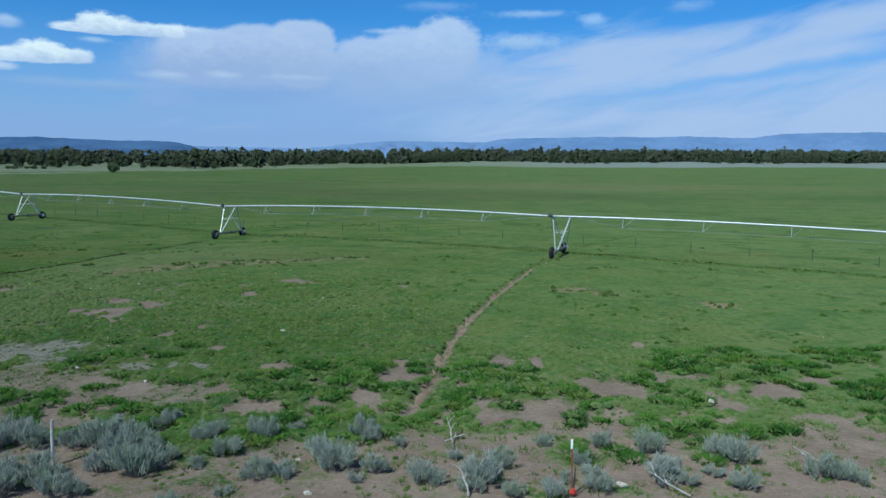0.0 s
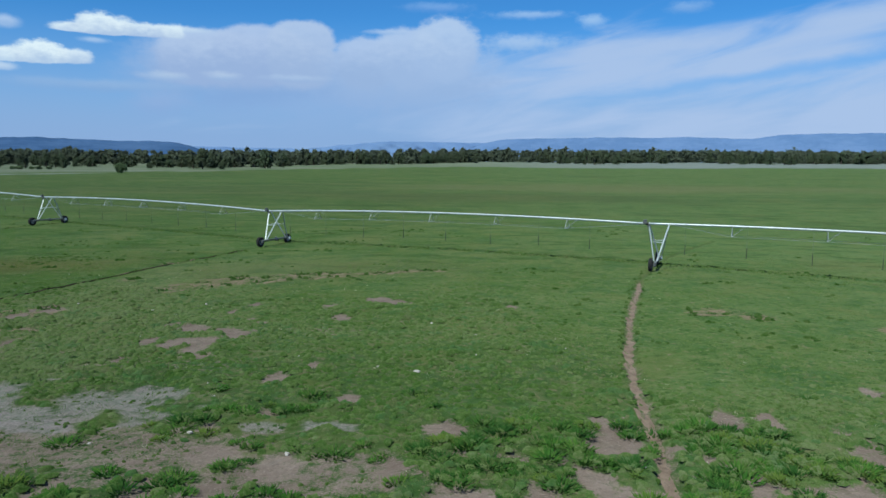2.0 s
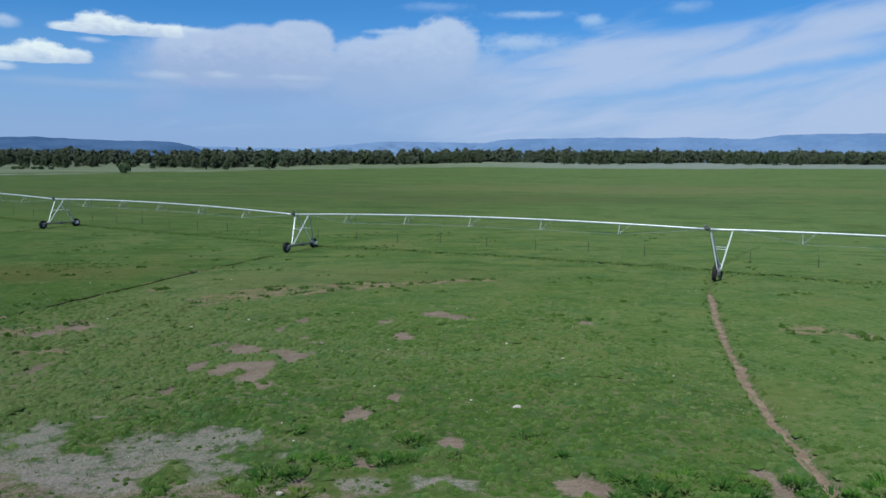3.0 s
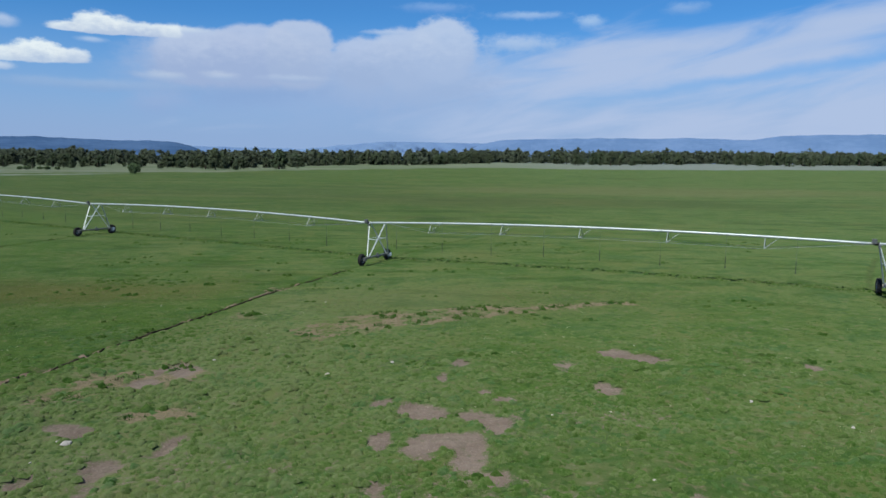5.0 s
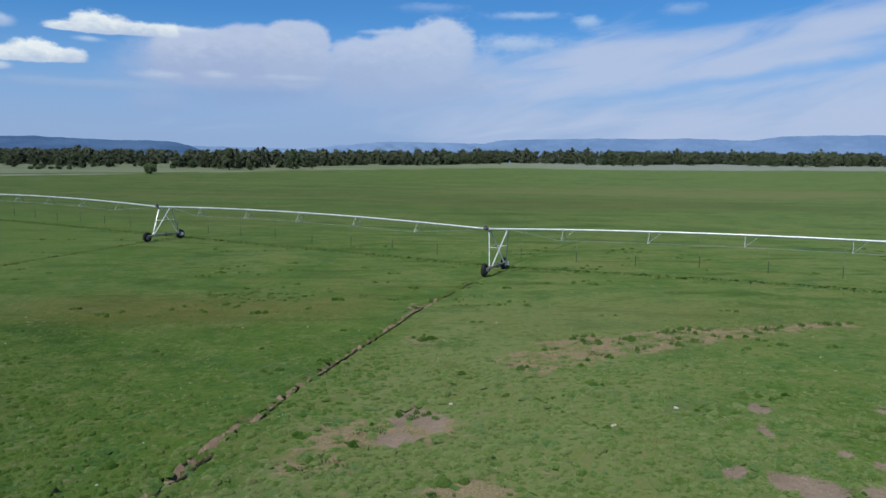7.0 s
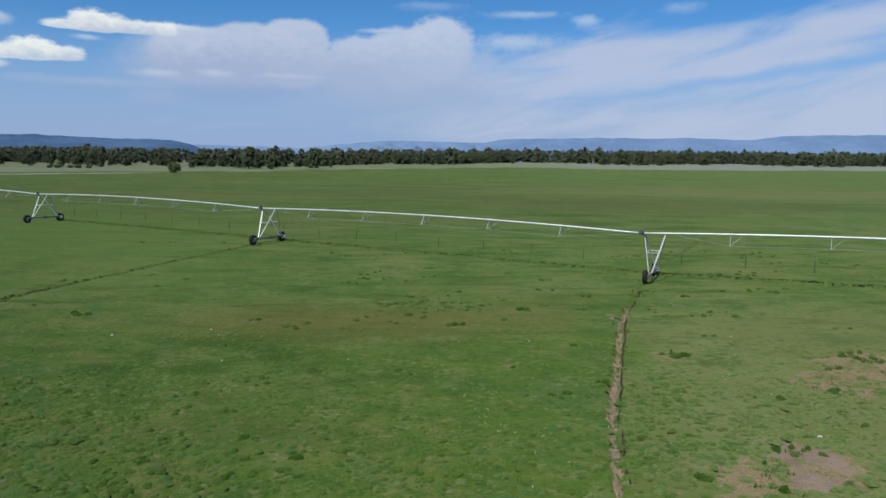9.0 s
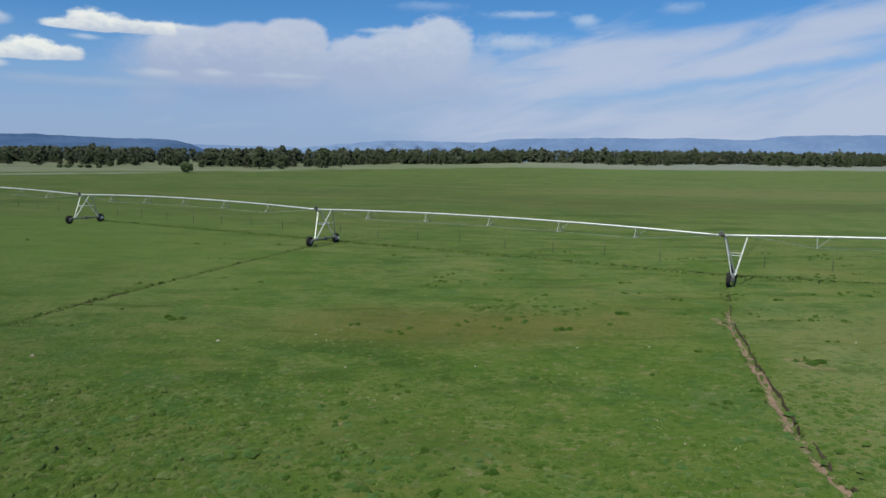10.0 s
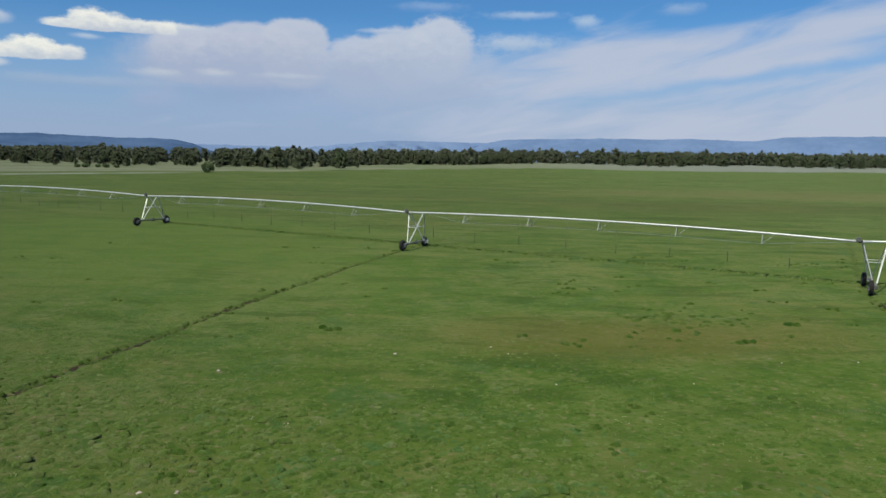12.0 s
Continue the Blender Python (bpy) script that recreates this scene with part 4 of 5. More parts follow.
# ---- trees ----
def leaf_cards(centres, radii, count, size, rand, droop=0.0):
    """Small tilted leaves scattered in clumps: corners and triangles."""
    n = len(centres) * count
    c = np.repeat(centres, count, axis=0)
    r = np.repeat(radii, count)[:, None]
    d = rand.normal(size=(n, 3))
    d /= np.linalg.norm(d, axis=1, keepdims=True)
    p = c + d * r * rand.uniform(0.35, 1.0, (n, 1)) ** 0.6
    u = rand.normal(size=(n, 3))
    u -= d * (u * d).sum(1, keepdims=True) * 0.6
    u /= np.linalg.norm(u, axis=1, keepdims=True)
    w = np.cross(u, d)
    w /= np.linalg.norm(w, axis=1, keepdims=True) + 1e-9
    s = size * rand.uniform(0.6, 1.4, (n, 1))
    u[:, 2] -= droop
    verts = np.stack([p - w * s * 0.5, p + w * s * 0.5, p + u * s * 1.2], 1).reshape(-1, 3)
    return verts, np.arange(3 * n).reshape(-1, 3)


def juniper_shape(seed, tall, wide, clumps, cards, size=0.075):
    """Crown points and limb lines of one juniper."""
    rand = np.random.default_rng(seed)
    t = rand.uniform(0, 1, clumps) ** 0.85
    girth = np.interp(t, [0, 0.2, 0.5, 0.8, 1.0], [0.85, 1.0, 0.90, 0.62, 0.2]) * (0.75 + 0.4 * rand.random(clumps))
    turn = rand.uniform(0, 2 * np.pi, clumps)
    lop = 1 + 0.25 * np.cos(turn - rand.uniform(0, 6.28))
    reach = wide / 2 * girth * lop * np.sqrt(rand.uniform(0.15, 1, clumps))
    centres = np.column_stack([reach * np.cos(turn), reach * np.sin(turn), tall * (0.06 + 0.90 * t)])
    radii = wide * rand.uniform(0.10, 0.19, clumps) * (1.1 - 0.5 * t)
    return leaf_cards(centres, radii, cards, size * wide, rand), centres


def juniper(seed, tall, wide):
    (verts, tris), centres = juniper_shape(seed, tall, wide, 80, 34)
    crown = from_arrays("crown", verts, tris, JUNIPER)
    rand = random.Random(seed)
    wood = Form()
    lean = Vector((rand.uniform(-0.3, 0.3), rand.uniform(-0.3, 0.3), 0))
    wood.tube([(0, 0, -0.3), lean * 0.2 + Vector((0, 0, tall * 0.12)), lean + Vector((0, 0, tall * 0.5)), lean * 1.4 + Vector((0, 0, tall * 0.88))], [0.34, 0.26, 0.15, 0.04], 7)
    for c in centres[::6]:
        z = max(tall * 0.08, c[2] * 0.62)
        wood.tube([lean * (z / tall) + Vector((0, 0, z)), Vector(c) * 0.6 + Vector((0, 0, z * 0.42)), c], [0.10, 0.06, 0.02], 5)
    return crown, wood.mesh("trunk", BARK)


def round_juniper(seed, tall, wide):
    """A low bushy juniper, leafy to the ground."""
    rand = np.random.default_rng(seed)
    d = rand.normal(size=(90, 3))
    d /= np.linalg.norm(d, axis=1, keepdims=True)
    centres = d * rand.uniform(0.25, 0.82, (90, 1)) ** 0.6 * np.array([wide / 2, wide / 2, tall / 2]) + np.array([0, 0, tall * 0.5])
    verts, tris = leaf_cards(centres, np.full(90, wide * 0.13), 40, 0.06 * wide, rand)
    verts[:, 2] = np.maximum(verts[:, 2], 0.02)
    wood = Form().tube([(0, 0, -0.3), (0.05, 0, tall * 0.3), (0, 0.08, tall * 0.7)], [0.3, 0.2, 0.06], 7)
    for c in centres[::9]:
        wood.tube([(0, 0, tall * 0.12), Vector(c) * 0.55, c], [0.10, 0.06, 0.02], 5)
    return from_arrays("crown", verts, tris, BUSHY), wood.mesh("trunk", BARK)


KINDS = [(juniper(40 + i, 10.0, w), w) for i, w in enumerate((6.4, 7.2, 5.2, 6.8, 4.6, 7.8, 5.8, 6.2))] + [(round_juniper(61, 10.0, 13.0), 13.0)]


def plant(kind, x, y, tall, turn, stretch, name="juniper_tree", label="dark green juniper tree at the edge of the woods", group="trees of the woods"):
    (crown, trunk), _ = KINDS[kind]
    s = tall / 10.0
    at = Matrix.LocRotScale((x, y, ground_at(x, y)), Euler((0, 0, turn)), (s * stretch, s * stretch, s))
    tree = thing(name, at, label, "tree", group)
    for part_name, data in (("crown", crown), ("trunk", trunk)):
        new(part_name, data).parent = tree
    return tree


def wood_edge(x):
    """How far off the woods begin."""
    return np.interp(x, [-520, -330, -230, -150, -118, -95, -40, 20, 100, 210, 280, 520], [560, 500, 455, 440, 470, 560, 575, 690, 655, 690, 668, 700])


def woods():
    rand = np.random.default_rng(5)
    # single trees in front of the rest
    plant(1, -149.8, 421.5, 11.6, 0.4, 1.15, label="broad dark juniper tree standing before the woods")
    plant(5, -119.0, 441.0, 11.2, 1.9, 1.05, label="broad dark juniper tree standing before the woods")
    plant(8, -162.6, 347.0, 4.6, 2.2, 1.0, "lone_juniper", "small round juniper alone at the edge of the field", "")
    for x, y, tall, turn in ((-246, 400, 1.7, 0.3), (-241, 398, 2.0, 1.4), (-236, 401, 1.6, 2.2), (-231, 399, 1.9, 3.3), (-226, 400, 1.5, 4.1)):
        plant(8, x, y, tall, turn, 1.5, "low_shrub", "low dark shrub on the dry range", "shrubs on the range")
    placed = []
    x = -430.0
    while x < 500 and len(placed) < 285:
        x += rand.uniform(1.6, 4.8)
        ahead = rand.random() < 0.32
        y = wood_edge(x) + rand.uniform(0, 30) + (rand.random() < 0.3) * rand.uniform(10, 40) - ahead * rand.uniform(14, 62)
        tall = rand.uniform(7.0, 10.0) * np.interp(x, [-200, -60, 40], [0.84, 0.95, 1.12])
        if rand.random() < (0.55 if ahead else 0.10):
            tall *= rand.uniform(0.45, 0.75)
        if x > -60 and lattice(np.array([x / 22.0]), np.array([3.3]))[0] > 0.62:
            continue
        placed.append((x, y))
        plant(int(rand.integers(8)), x, y, tall, rand.uniform(0, 6.28), rand.uniform(1.05, 1.5))
    # the closed woods behind, not to be counted
    shapes = [juniper_shape(70 + i, 10.0, 6.5, 30, 8, 0.17)[0] for i in range(5)]
    verts, tris, k = [], [], 0
    for _ in range(1150):
        x = rand.uniform(-560, 640)
        back = rand.random()
        y = wood_edge(x) + 14 + 200 * back
        v, f = shapes[int(rand.integers(5))]
        s = rand.uniform(0.85, 1.15) * (1 + 0.15 * back) * np.interp(x, [-200, -60, 40], [0.85, 0.95, 1.08])
        if rand.random() < 0.04:
            s *= 1.2
        a = rand.uniform(0, 6.28)
        w = s * rand.uniform(1.1, 1.5)
        turned = np.column_stack([(v[:, 0] * np.cos(a) - v[:, 1] * np.sin(a)) * w + x, (v[:, 0] * np.sin(a) + v[:, 1] * np.cos(a)) * w + y, v[:, 2] * s + ground_at(x, y)])
        verts.append(turned), tris.append(f + k)
        k += len(v)
    tagged(new("far_woods", from_arrays("far_woods", np.concatenate(verts), np.concatenate(tris), WOODS)), "dense dark juniper woods closing off the field", "woods", kind="stuff")


woods()


# ---- grass and weeds ----
def blades(x, y, tall, spread, count, rand, width=0.022, splay=0.6):
    """Tufts of upright blades at the given places."""
    n = len(x)
    z = lay(x, y)
    soil, worn, pale, rut, dry = cover(x, y)
    z = z + bumps(x, y, soil, rut, worn) - 0.02
    c = np.repeat(np.column_stack([x, y, z]), count, axis=0)
    h = np.repeat(tall, count) * rand.uniform(0.5, 1.15, n * count)
    r = np.repeat(spread, count)
    a, d = rand.uniform(0, 6.283, n * count), np.sqrt(rand.random(n * count))
    root = c + np.column_stack([np.cos(a) * d * r, np.sin(a) * d * r, 0 * a])
    h = h * (1.1 - 0.6 * d * d)
    lean = np.column_stack([np.cos(a) * (0.25 + splay * d), np.sin(a) * (0.25 + splay * d), np.ones_like(a)]) * h[:, None]
    lean += rand.normal(size=lean.shape) * 0.15 * h[:, None]
    t = rand.uniform(0, 6.283, n * count)
    w = np.column_stack([np.cos(t), np.sin(t), 0 * t]) * (width * (0.7 + 3.2 * h))[:, None]
    return np.stack([root - w, root + w, root + lean], 1).reshape(-1, 3)


def field_of(name, batches, mat, label, category):
    """One object of many tufts; batches are (corners, a tone for each tuft)."""
    verts = np.concatenate([v for v, _ in batches])
    tone = np.concatenate([np.repeat(t, len(v) // len(t)) for v, t in batches])
    data = from_arrays(name, verts, np.arange(len(verts)).reshape(-1, 3), mat)
    data.attributes.new("tone", "FLOAT", "POINT").data.foreach_set("value", tone.astype(np.float32))
    tagged(new(name, data), label, category, kind="stuff")


def tones_at(x, y, rand):
    """Tone of each tuft: low in lush growth, high where it is thin and yellow."""
    aside = x - 0.26 * y + 8.0 * (cloudy(x, y, 7.0, 3, 77) - 0.5)
    lush = step(-49, -52.5, aside) * step(-88, -80, aside) * (1 - step(64, 84, y))
    # the fence-side drop and the +x rise repeat the turf's painted backscatter
    thin = step(-51, -47, aside) * step(-28, -40, aside) * (1 - step(64, 84, y)) - 0.8 * step(-36, -28, aside) * step(-6, -11, aside) * step(43, 34, y)
    rank = np.exp(-(((x + 53) / 8) ** 2) - ((y - 60.5) / 4.5) ** 2)
    return np.clip(0.15 + 0.7 * cloudy(x, y, 6.0, 3, 71) - 0.28 * rank * step(0.40, 0.56, cloudy(x * 0.6, y, 1.8, 3, 37)) - 0.22 * lush + 0.30 * thin + 0.16 * step(-8, 4, x - 0.25 * y + 7.3) + 0.16 * rand.normal(size=len(x)), 0, 1)


def scatter(x_lo, x_hi, y_lo, y_hi, cell, rand):
    """Places on a loose grid, so that gaps stay between them."""
    gx, gy = np.meshgrid(np.arange(x_lo, x_hi, cell), np.arange(y_lo, y_hi, cell))
    return gx.ravel() + rand.uniform(-0.42, 0.42, gx.size) * cell, gy.ravel() + rand.uniform(-0.42, 0.42, gx.size) * cell


def build_grass():
    rand = np.random.default_rng(21)
    n = 105000
    y = 21 + 61 * rand.random(n) ** 1.25
    x = rand.uniform(-86, 26, n)
    inside = np.abs(x - np.interp(y, [20, 34, 50, 76], [-6, -20, -30, -28])) < np.interp(y, [20, 34, 50, 76], [22, 34, 50, 58])
    x, y = x[inside], y[inside]
    soil, worn, pale, rut, _ = cover(x, y)
    dense = cloudy(x, y, 2.4, 4, 31)
    keep = rand.random(len(x)) < (1 - step(0.25, 0.6, soil)) * (1 - 0.6 * worn) * (1 - 0.85 * pale) * (1 - 0.8 * rut) * (0.35 + 0.9 * step(0.35, 0.65, dense)) * (1 - step(60, 82, y))
    x, y, dense = x[keep], y[keep], dense[keep]
    tall = 0.05 + 0.09 * step(0.4, 0.75, dense) * rand.uniform(0.5, 1.2, len(x))
    near = (blades(x, y, tall, 0.09 + 0.12 * rand.random(len(x)), 6, rand, 0.014), tones_at(x, y, rand))
    field_of("pasture_grass", [near], BLADES, "short green pasture grass in uneven tufts", "grass")
    # rounded mounds of weeds along the fence
    x, y = scatter(-34, 25, 19.4, 33, 0.62, rand)
    soil, _, pale, _, _ = cover(x, y)
    lush = cloudy(x, y, 2.6, 4, 41)
    dry_side = step(-9, -13, x)
    keep = (lush > 0.40 + 0.12 * (1 - step(20.5, 22.0, y)) + 0.05 * dry_side + 0.22 * step(26.5, 33, y)) & (soil < 0.62) & (pale < 0.4) & (rand.random(len(x)) < 0.86 - 0.3 * dry_side)
    x, y = x[keep], y[keep]
    size = rand.uniform(0.6, 1.25, len(x))
    mounds = (blades(x, y, 0.17 * size, 0.40 * size, 150, rand, 0.030, 1.6), np.clip(0.36 + 0.36 * rand.normal(size=len(x)), 0, 1))
    # low yellow-green plants among the sage
    x, y = scatter(-30, 22, 13, 22, 0.8, rand)
    keep = cloudy(x, y, 1.6, 3, 43) > 0.41
    x, y = x[keep], y[keep]
    size = rand.uniform(0.5, 1.1, len(x))
    low = (blades(x, y, 0.20 * size, 0.30 * size, 60, rand, 0.012), np.clip(0.65 + 0.3 * rand.normal(size=len(x)), 0, 1))
    # tufts that fray the edges of the bare spots
    n = 30000
    x, y = rand.uniform(-40, 22, n), 21 + 33 * rand.random(n)
    soil, *_ = cover(x, y)
    keep = (soil > 0.12) & (soil < 0.7) & (cloudy(x, y, 0.7, 3, 17) > 0.45)
    x, y = x[keep], y[keep]
    fray = (blades(x, y, rand.uniform(0.05, 0.13, len(x)), rand.uniform(0.08, 0.2, len(x)), 9, rand, 0.012), np.clip(0.5 + 0.3 * rand.normal(size=len(x)), 0, 1))
    # dark clumps over the trodden turf
    n = 26000
    x, y = rand.uniform(-58, 16, n), rand.uniform(42, 76, n)
    _, worn, _, _, _ = cover(x, y)
    keep = (worn > 0.2) & (cloudy(x, y, 0.9, 3, 27) > 0.54)
    x, y = x[keep], y[keep]
    clumps = (blades(x, y, rand.uniform(0.10, 0.20, len(x)), rand.uniform(0.10, 0.24, len(x)) * np.where(y > 66, 1.7, 1.0), 16, rand, 0.014), np.full(len(x), 0.10))
    field_of("weed_clumps", [mounds, low, fray, clumps], WEEDS, "lush dark green weed clumps between bare soil", "weeds")
    # bleached straw and litter in loose drifts
    n = 16000
    y, x = 24 + 40 * rand.random(n), rand.uniform(-80, 22, n)
    _, _, _, rut, _ = cover(x, y)
    keep = (cloudy(x, y, 2.0, 4, 51) > 0.67) & (rut < 0.2) & (rand.random(n) < 0.2 + 0.8 * rough_at(x, y))
    x, y = x[keep], y[keep]
    field_of("dry_straw", [(blades(x, y, rand.uniform(0.04, 0.10, len(x)), rand.uniform(0.04, 0.14, len(x)), 6, rand, 0.012), np.full(len(x), 0.5))], STRAW, "bleached straw and litter scattered in the pasture", "straw")


build_grass()


def domes(x, y, wide, tall, rand, tone, sink=0.03):
    """Low rounded tufts with ragged rims: corners, triangles and tones."""
    n, k = len(x), 5
    soil, worn, pale, rut, _ = cover(x, y)
    z = lay(x, y) + bumps(x, y, soil, rut, worn)
    turn = rand.uniform(0, 6.283, (n, 1)) + np.arange(k) * (2 * np.pi / k) + rand.normal(size=(n, k)) * 0.18
    rim = wide[:, None] * rand.uniform(0.6, 1.5, (n, k))
    mid = wide[:, None] * rand.uniform(0.42, 0.72, (n, k))
    top = np.column_stack([x + rand.normal(size=n) * 0.15 * wide, y + rand.normal(size=n) * 0.15 * wide, z + tall])[:, None]
    shoulder = np.stack([x[:, None] + mid * np.cos(turn), y[:, None] + mid * np.sin(turn), (z + tall * 0.72)[:, None] + rand.normal(size=(n, k)) * 0.34 * tall[:, None]], 2)
    foot = np.stack([x[:, None] + rim * np.cos(turn + 0.4), y[:, None] + rim * np.sin(turn + 0.4), np.repeat(z[:, None] - sink, k, 1)], 2)
    verts = np.concatenate([top, shoulder, foot], 1).reshape(-1, 3)
    i, j = np.arange(k), (np.arange(k) + 1) % k
    one = np.concatenate([np.column_stack([0 * i, 1 + i, 1 + j]), np.column_stack([1 + i, 1 + k + i, 1 + j]), np.column_stack([1 + j, 1 + k + i, 1 + k + j])])
    tris = (one[None] + (np.arange(n) * (1 + 2 * k))[:, None, None]).reshape(-1, 3)
    return verts, tris, np.repeat(tone, 1 + 2 * k)


def turf_of(name, rows, mat, label, category):
    verts, tris, tones, k = [], [], [], 0
    for v, t, c in rows:
        verts.append(v), tris.append(t + k), tones.append(c)
        k += len(v)
    data = from_arrays(name, np.concatenate(verts), np.concatenate(tris), mat)
    data.polygons.foreach_set("use_smooth", np.ones(len(data.polygons), dtype=bool))
    data.attributes.new("tone", "FLOAT", "POINT").data.foreach_set("value", np.concatenate(tones).astype(np.float32))
    tagged(new(name, data), label, category, kind="stuff")


def build_tufts():
    rand = np.random.default_rng(57)
    rows = []
    for y_lo, y_hi, cell, wide, tall in ((20, 46, 0.33, 0.15, 0.046), (46, 76, 0.43, 0.19, 0.046)):
        x, y = scatter(-100, 40, y_lo, y_hi, cell, rand)
        inside = np.abs(x - np.interp(y, [20, 34, 50, 76, 112], [-6, -20, -30, -30, -30])) < np.interp(y, [20, 34, 50, 76, 112], [22, 34, 52, 66, 90])
        x, y = x[inside], y[inside]
        soil, worn, pale, rut, _ = cover(x, y)
        rough = rough_at(x, y)
        thick = cloudy(x, y, 2.6, 4, 31)
        keep = (rand.random(len(x)) < (0.25 + 0.5 * rough + 0.45 * step(0.42, 0.62, thick)) * (1 - 0.7 * worn) * (1 - step(58, 76, y))) & (soil < 0.42) & (pale < 0.5) & (rut < 0.3)
        x, y, rough, thick = x[keep], y[keep], rough[keep], thick[keep]
        size = rand.uniform(0.65, 1.35, len(x)) * (0.85 + 0.3 * rough)
        high = tall * size * (0.55 + 0.75 * rough) * rand.uniform(0.6, 1.4, len(x))
        rows.append(domes(x, y, wide * size, high, rand, np.clip(tones_at(x, y, rand) + 0.10, 0, 1)))
    # tufts added only where the pipe's shadow falls, so its line reads thicker
    for (ax, ay), (bx, by) in zip(JOINTS[:-2], JOINTS[1:-1]):
        m = 900
        u = rand.random(m)
        far = 2.85 + 1.0 * u * (1 - u) + 0.75 * (rand.random(m) - 0.5)
        ahead = Vector((bx - ax, by - ay)).normalized()
        x, y = ax + (bx - ax) * u + ahead.y * far, ay + (by - ay) * u - ahead.x * far
        rows.append(domes(x, y, rand.uniform(0.16, 0.28, m), rand.uniform(0.10, 0.18, m), rand, np.clip(0.55 + 0.12 * rand.normal(size=m), 0, 1)))
    turf_of("turf_tufts", rows, CLUMPS, "low uneven tufts of green pasture grass", "grass")
    rows = []
    # dark clumps, thick in drifts and thin between
    x, y = scatter(-125, 50, 27, 104, 1.6, rand)
    keep = (rand.random(len(x)) < 0.50 * step(0.58, 0.72, cloudy(x * 0.7, y, 4.6, 4, 83)) + 0.012) & (x < 6 + 0.64 * (y + 2)) & (x > -64 - 0.64 * (y - 30))
    x, y = x[keep], y[keep]
    soil, _, pale, rut, _ = cover(x, y)
    keep = (soil < 0.5) & (pale < 0.5) & (rut < 0.2)
    x, y = x[keep], y[keep]
    for _ in range(3):
        dx, dy = rand.normal(size=len(x)) * 0.34, rand.normal(size=len(x)) * 0.22
        size = rand.uniform(0.5, 1.25, len(x))
        rows.append(domes(x + dx, y + dy, 0.20 * size, 0.10 * size, rand, np.clip(0.45 + 0.3 * rand.normal(size=len(x)), 0, 1)))
    # a loose drift of clumps in the hollow
    x, y = rand.normal(size=60) * 2.9 - 43.8, rand.normal(size=60) * 1.6 + 75.0
    rows.append(domes(x, y, rand.uniform(0.12, 0.34, 60), rand.uniform(0.05, 0.12, 60), rand, rand.uniform(0.2, 1.0, 60)))
    x, y = np.array([-42.7, -42.3, -43.0, -38.4, -38.0, -65.9, -65.4, -66.3, -31.9, -31.5]), np.array([69.2, 69.3, 69.1, 73.3, 73.2, 70.6, 71.0, 71.2, 61.6, 61.9])
    rows.append(domes(x, y, np.full(10, 0.34), np.full(10, 0.17), rand, rand.uniform(0.0, 0.4, 10)))
    # small plants on the bare ground by the fence
    x, y = rand.uniform(-30, 18, 5200), rand.uniform(17, 34, 5200)
    soil, _, pale, _, _ = cover(x, y)
    keep = (soil > 0.3) & (rand.random(len(x)) < 0.10 + 0.75 * step(0.52, 0.70, cloudy(x, y, 1.5, 3, 97))) & (spots(x, y, BARE_FENCE + BARE_MIDDLE) < 0.5)
    x, y = x[keep], y[keep]
    rows.append(domes(x, y, rand.uniform(0.04, 0.12, len(x)), rand.uniform(0.02, 0.07, len(x)), rand, rand.uniform(0.3, 1.6, len(x))))
    # clumps over the trodden turf
    x, y = rand.uniform(-58, 20, 5200), rand.uniform(40, 78, 5200)
    _, worn, _, _, _ = cover(x, y)
    keep = (worn > 0.25) & (cloudy(x, y, 0.9, 3, 27) > 0.50)
    x, y = x[keep], y[keep]
    rows.append(domes(x, y, rand.uniform(0.10, 0.26, len(x)), rand.uniform(0.08, 0.20, len(x)), rand, rand.uniform(0.1, 0.9, len(x))))
    # rank grass on both lips of the ruts
    for points, off, much in ((TRACK_A, 0.42, 0.16), (TRACK_B, 0.32, 0.08), (TRACK_C, 0.20, 0.40)):
        c = along(points, 620)
        d = np.gradient(c, axis=0)
        d /= np.linalg.norm(d, axis=1, keepdims=True)
        for side in (-1, 1):
            g = c + side * off * np.column_stack([-d[:, 1], d[:, 0]]) + rand.normal(size=c.shape) * 0.07
            g = g[(cloudy(g[:, 0], g[:, 1], 1.2, 3, 57) > 0.40) & (rand.random(len(g)) < much * step(82, 72, g[:, 1] + 0.5 * g[:, 0]))]
            rows.append(domes(g[:, 0], g[:, 1], rand.uniform(0.08, 0.15, len(g)), rand.uniform(0.04, 0.10, len(g)), rand, rand.uniform(0.1, 1.0, len(g))))
    turf_of("dark_grass_clumps", rows, RANK, "dark rank grass in clumps and along the wheel ruts", "grass")


build_tufts()


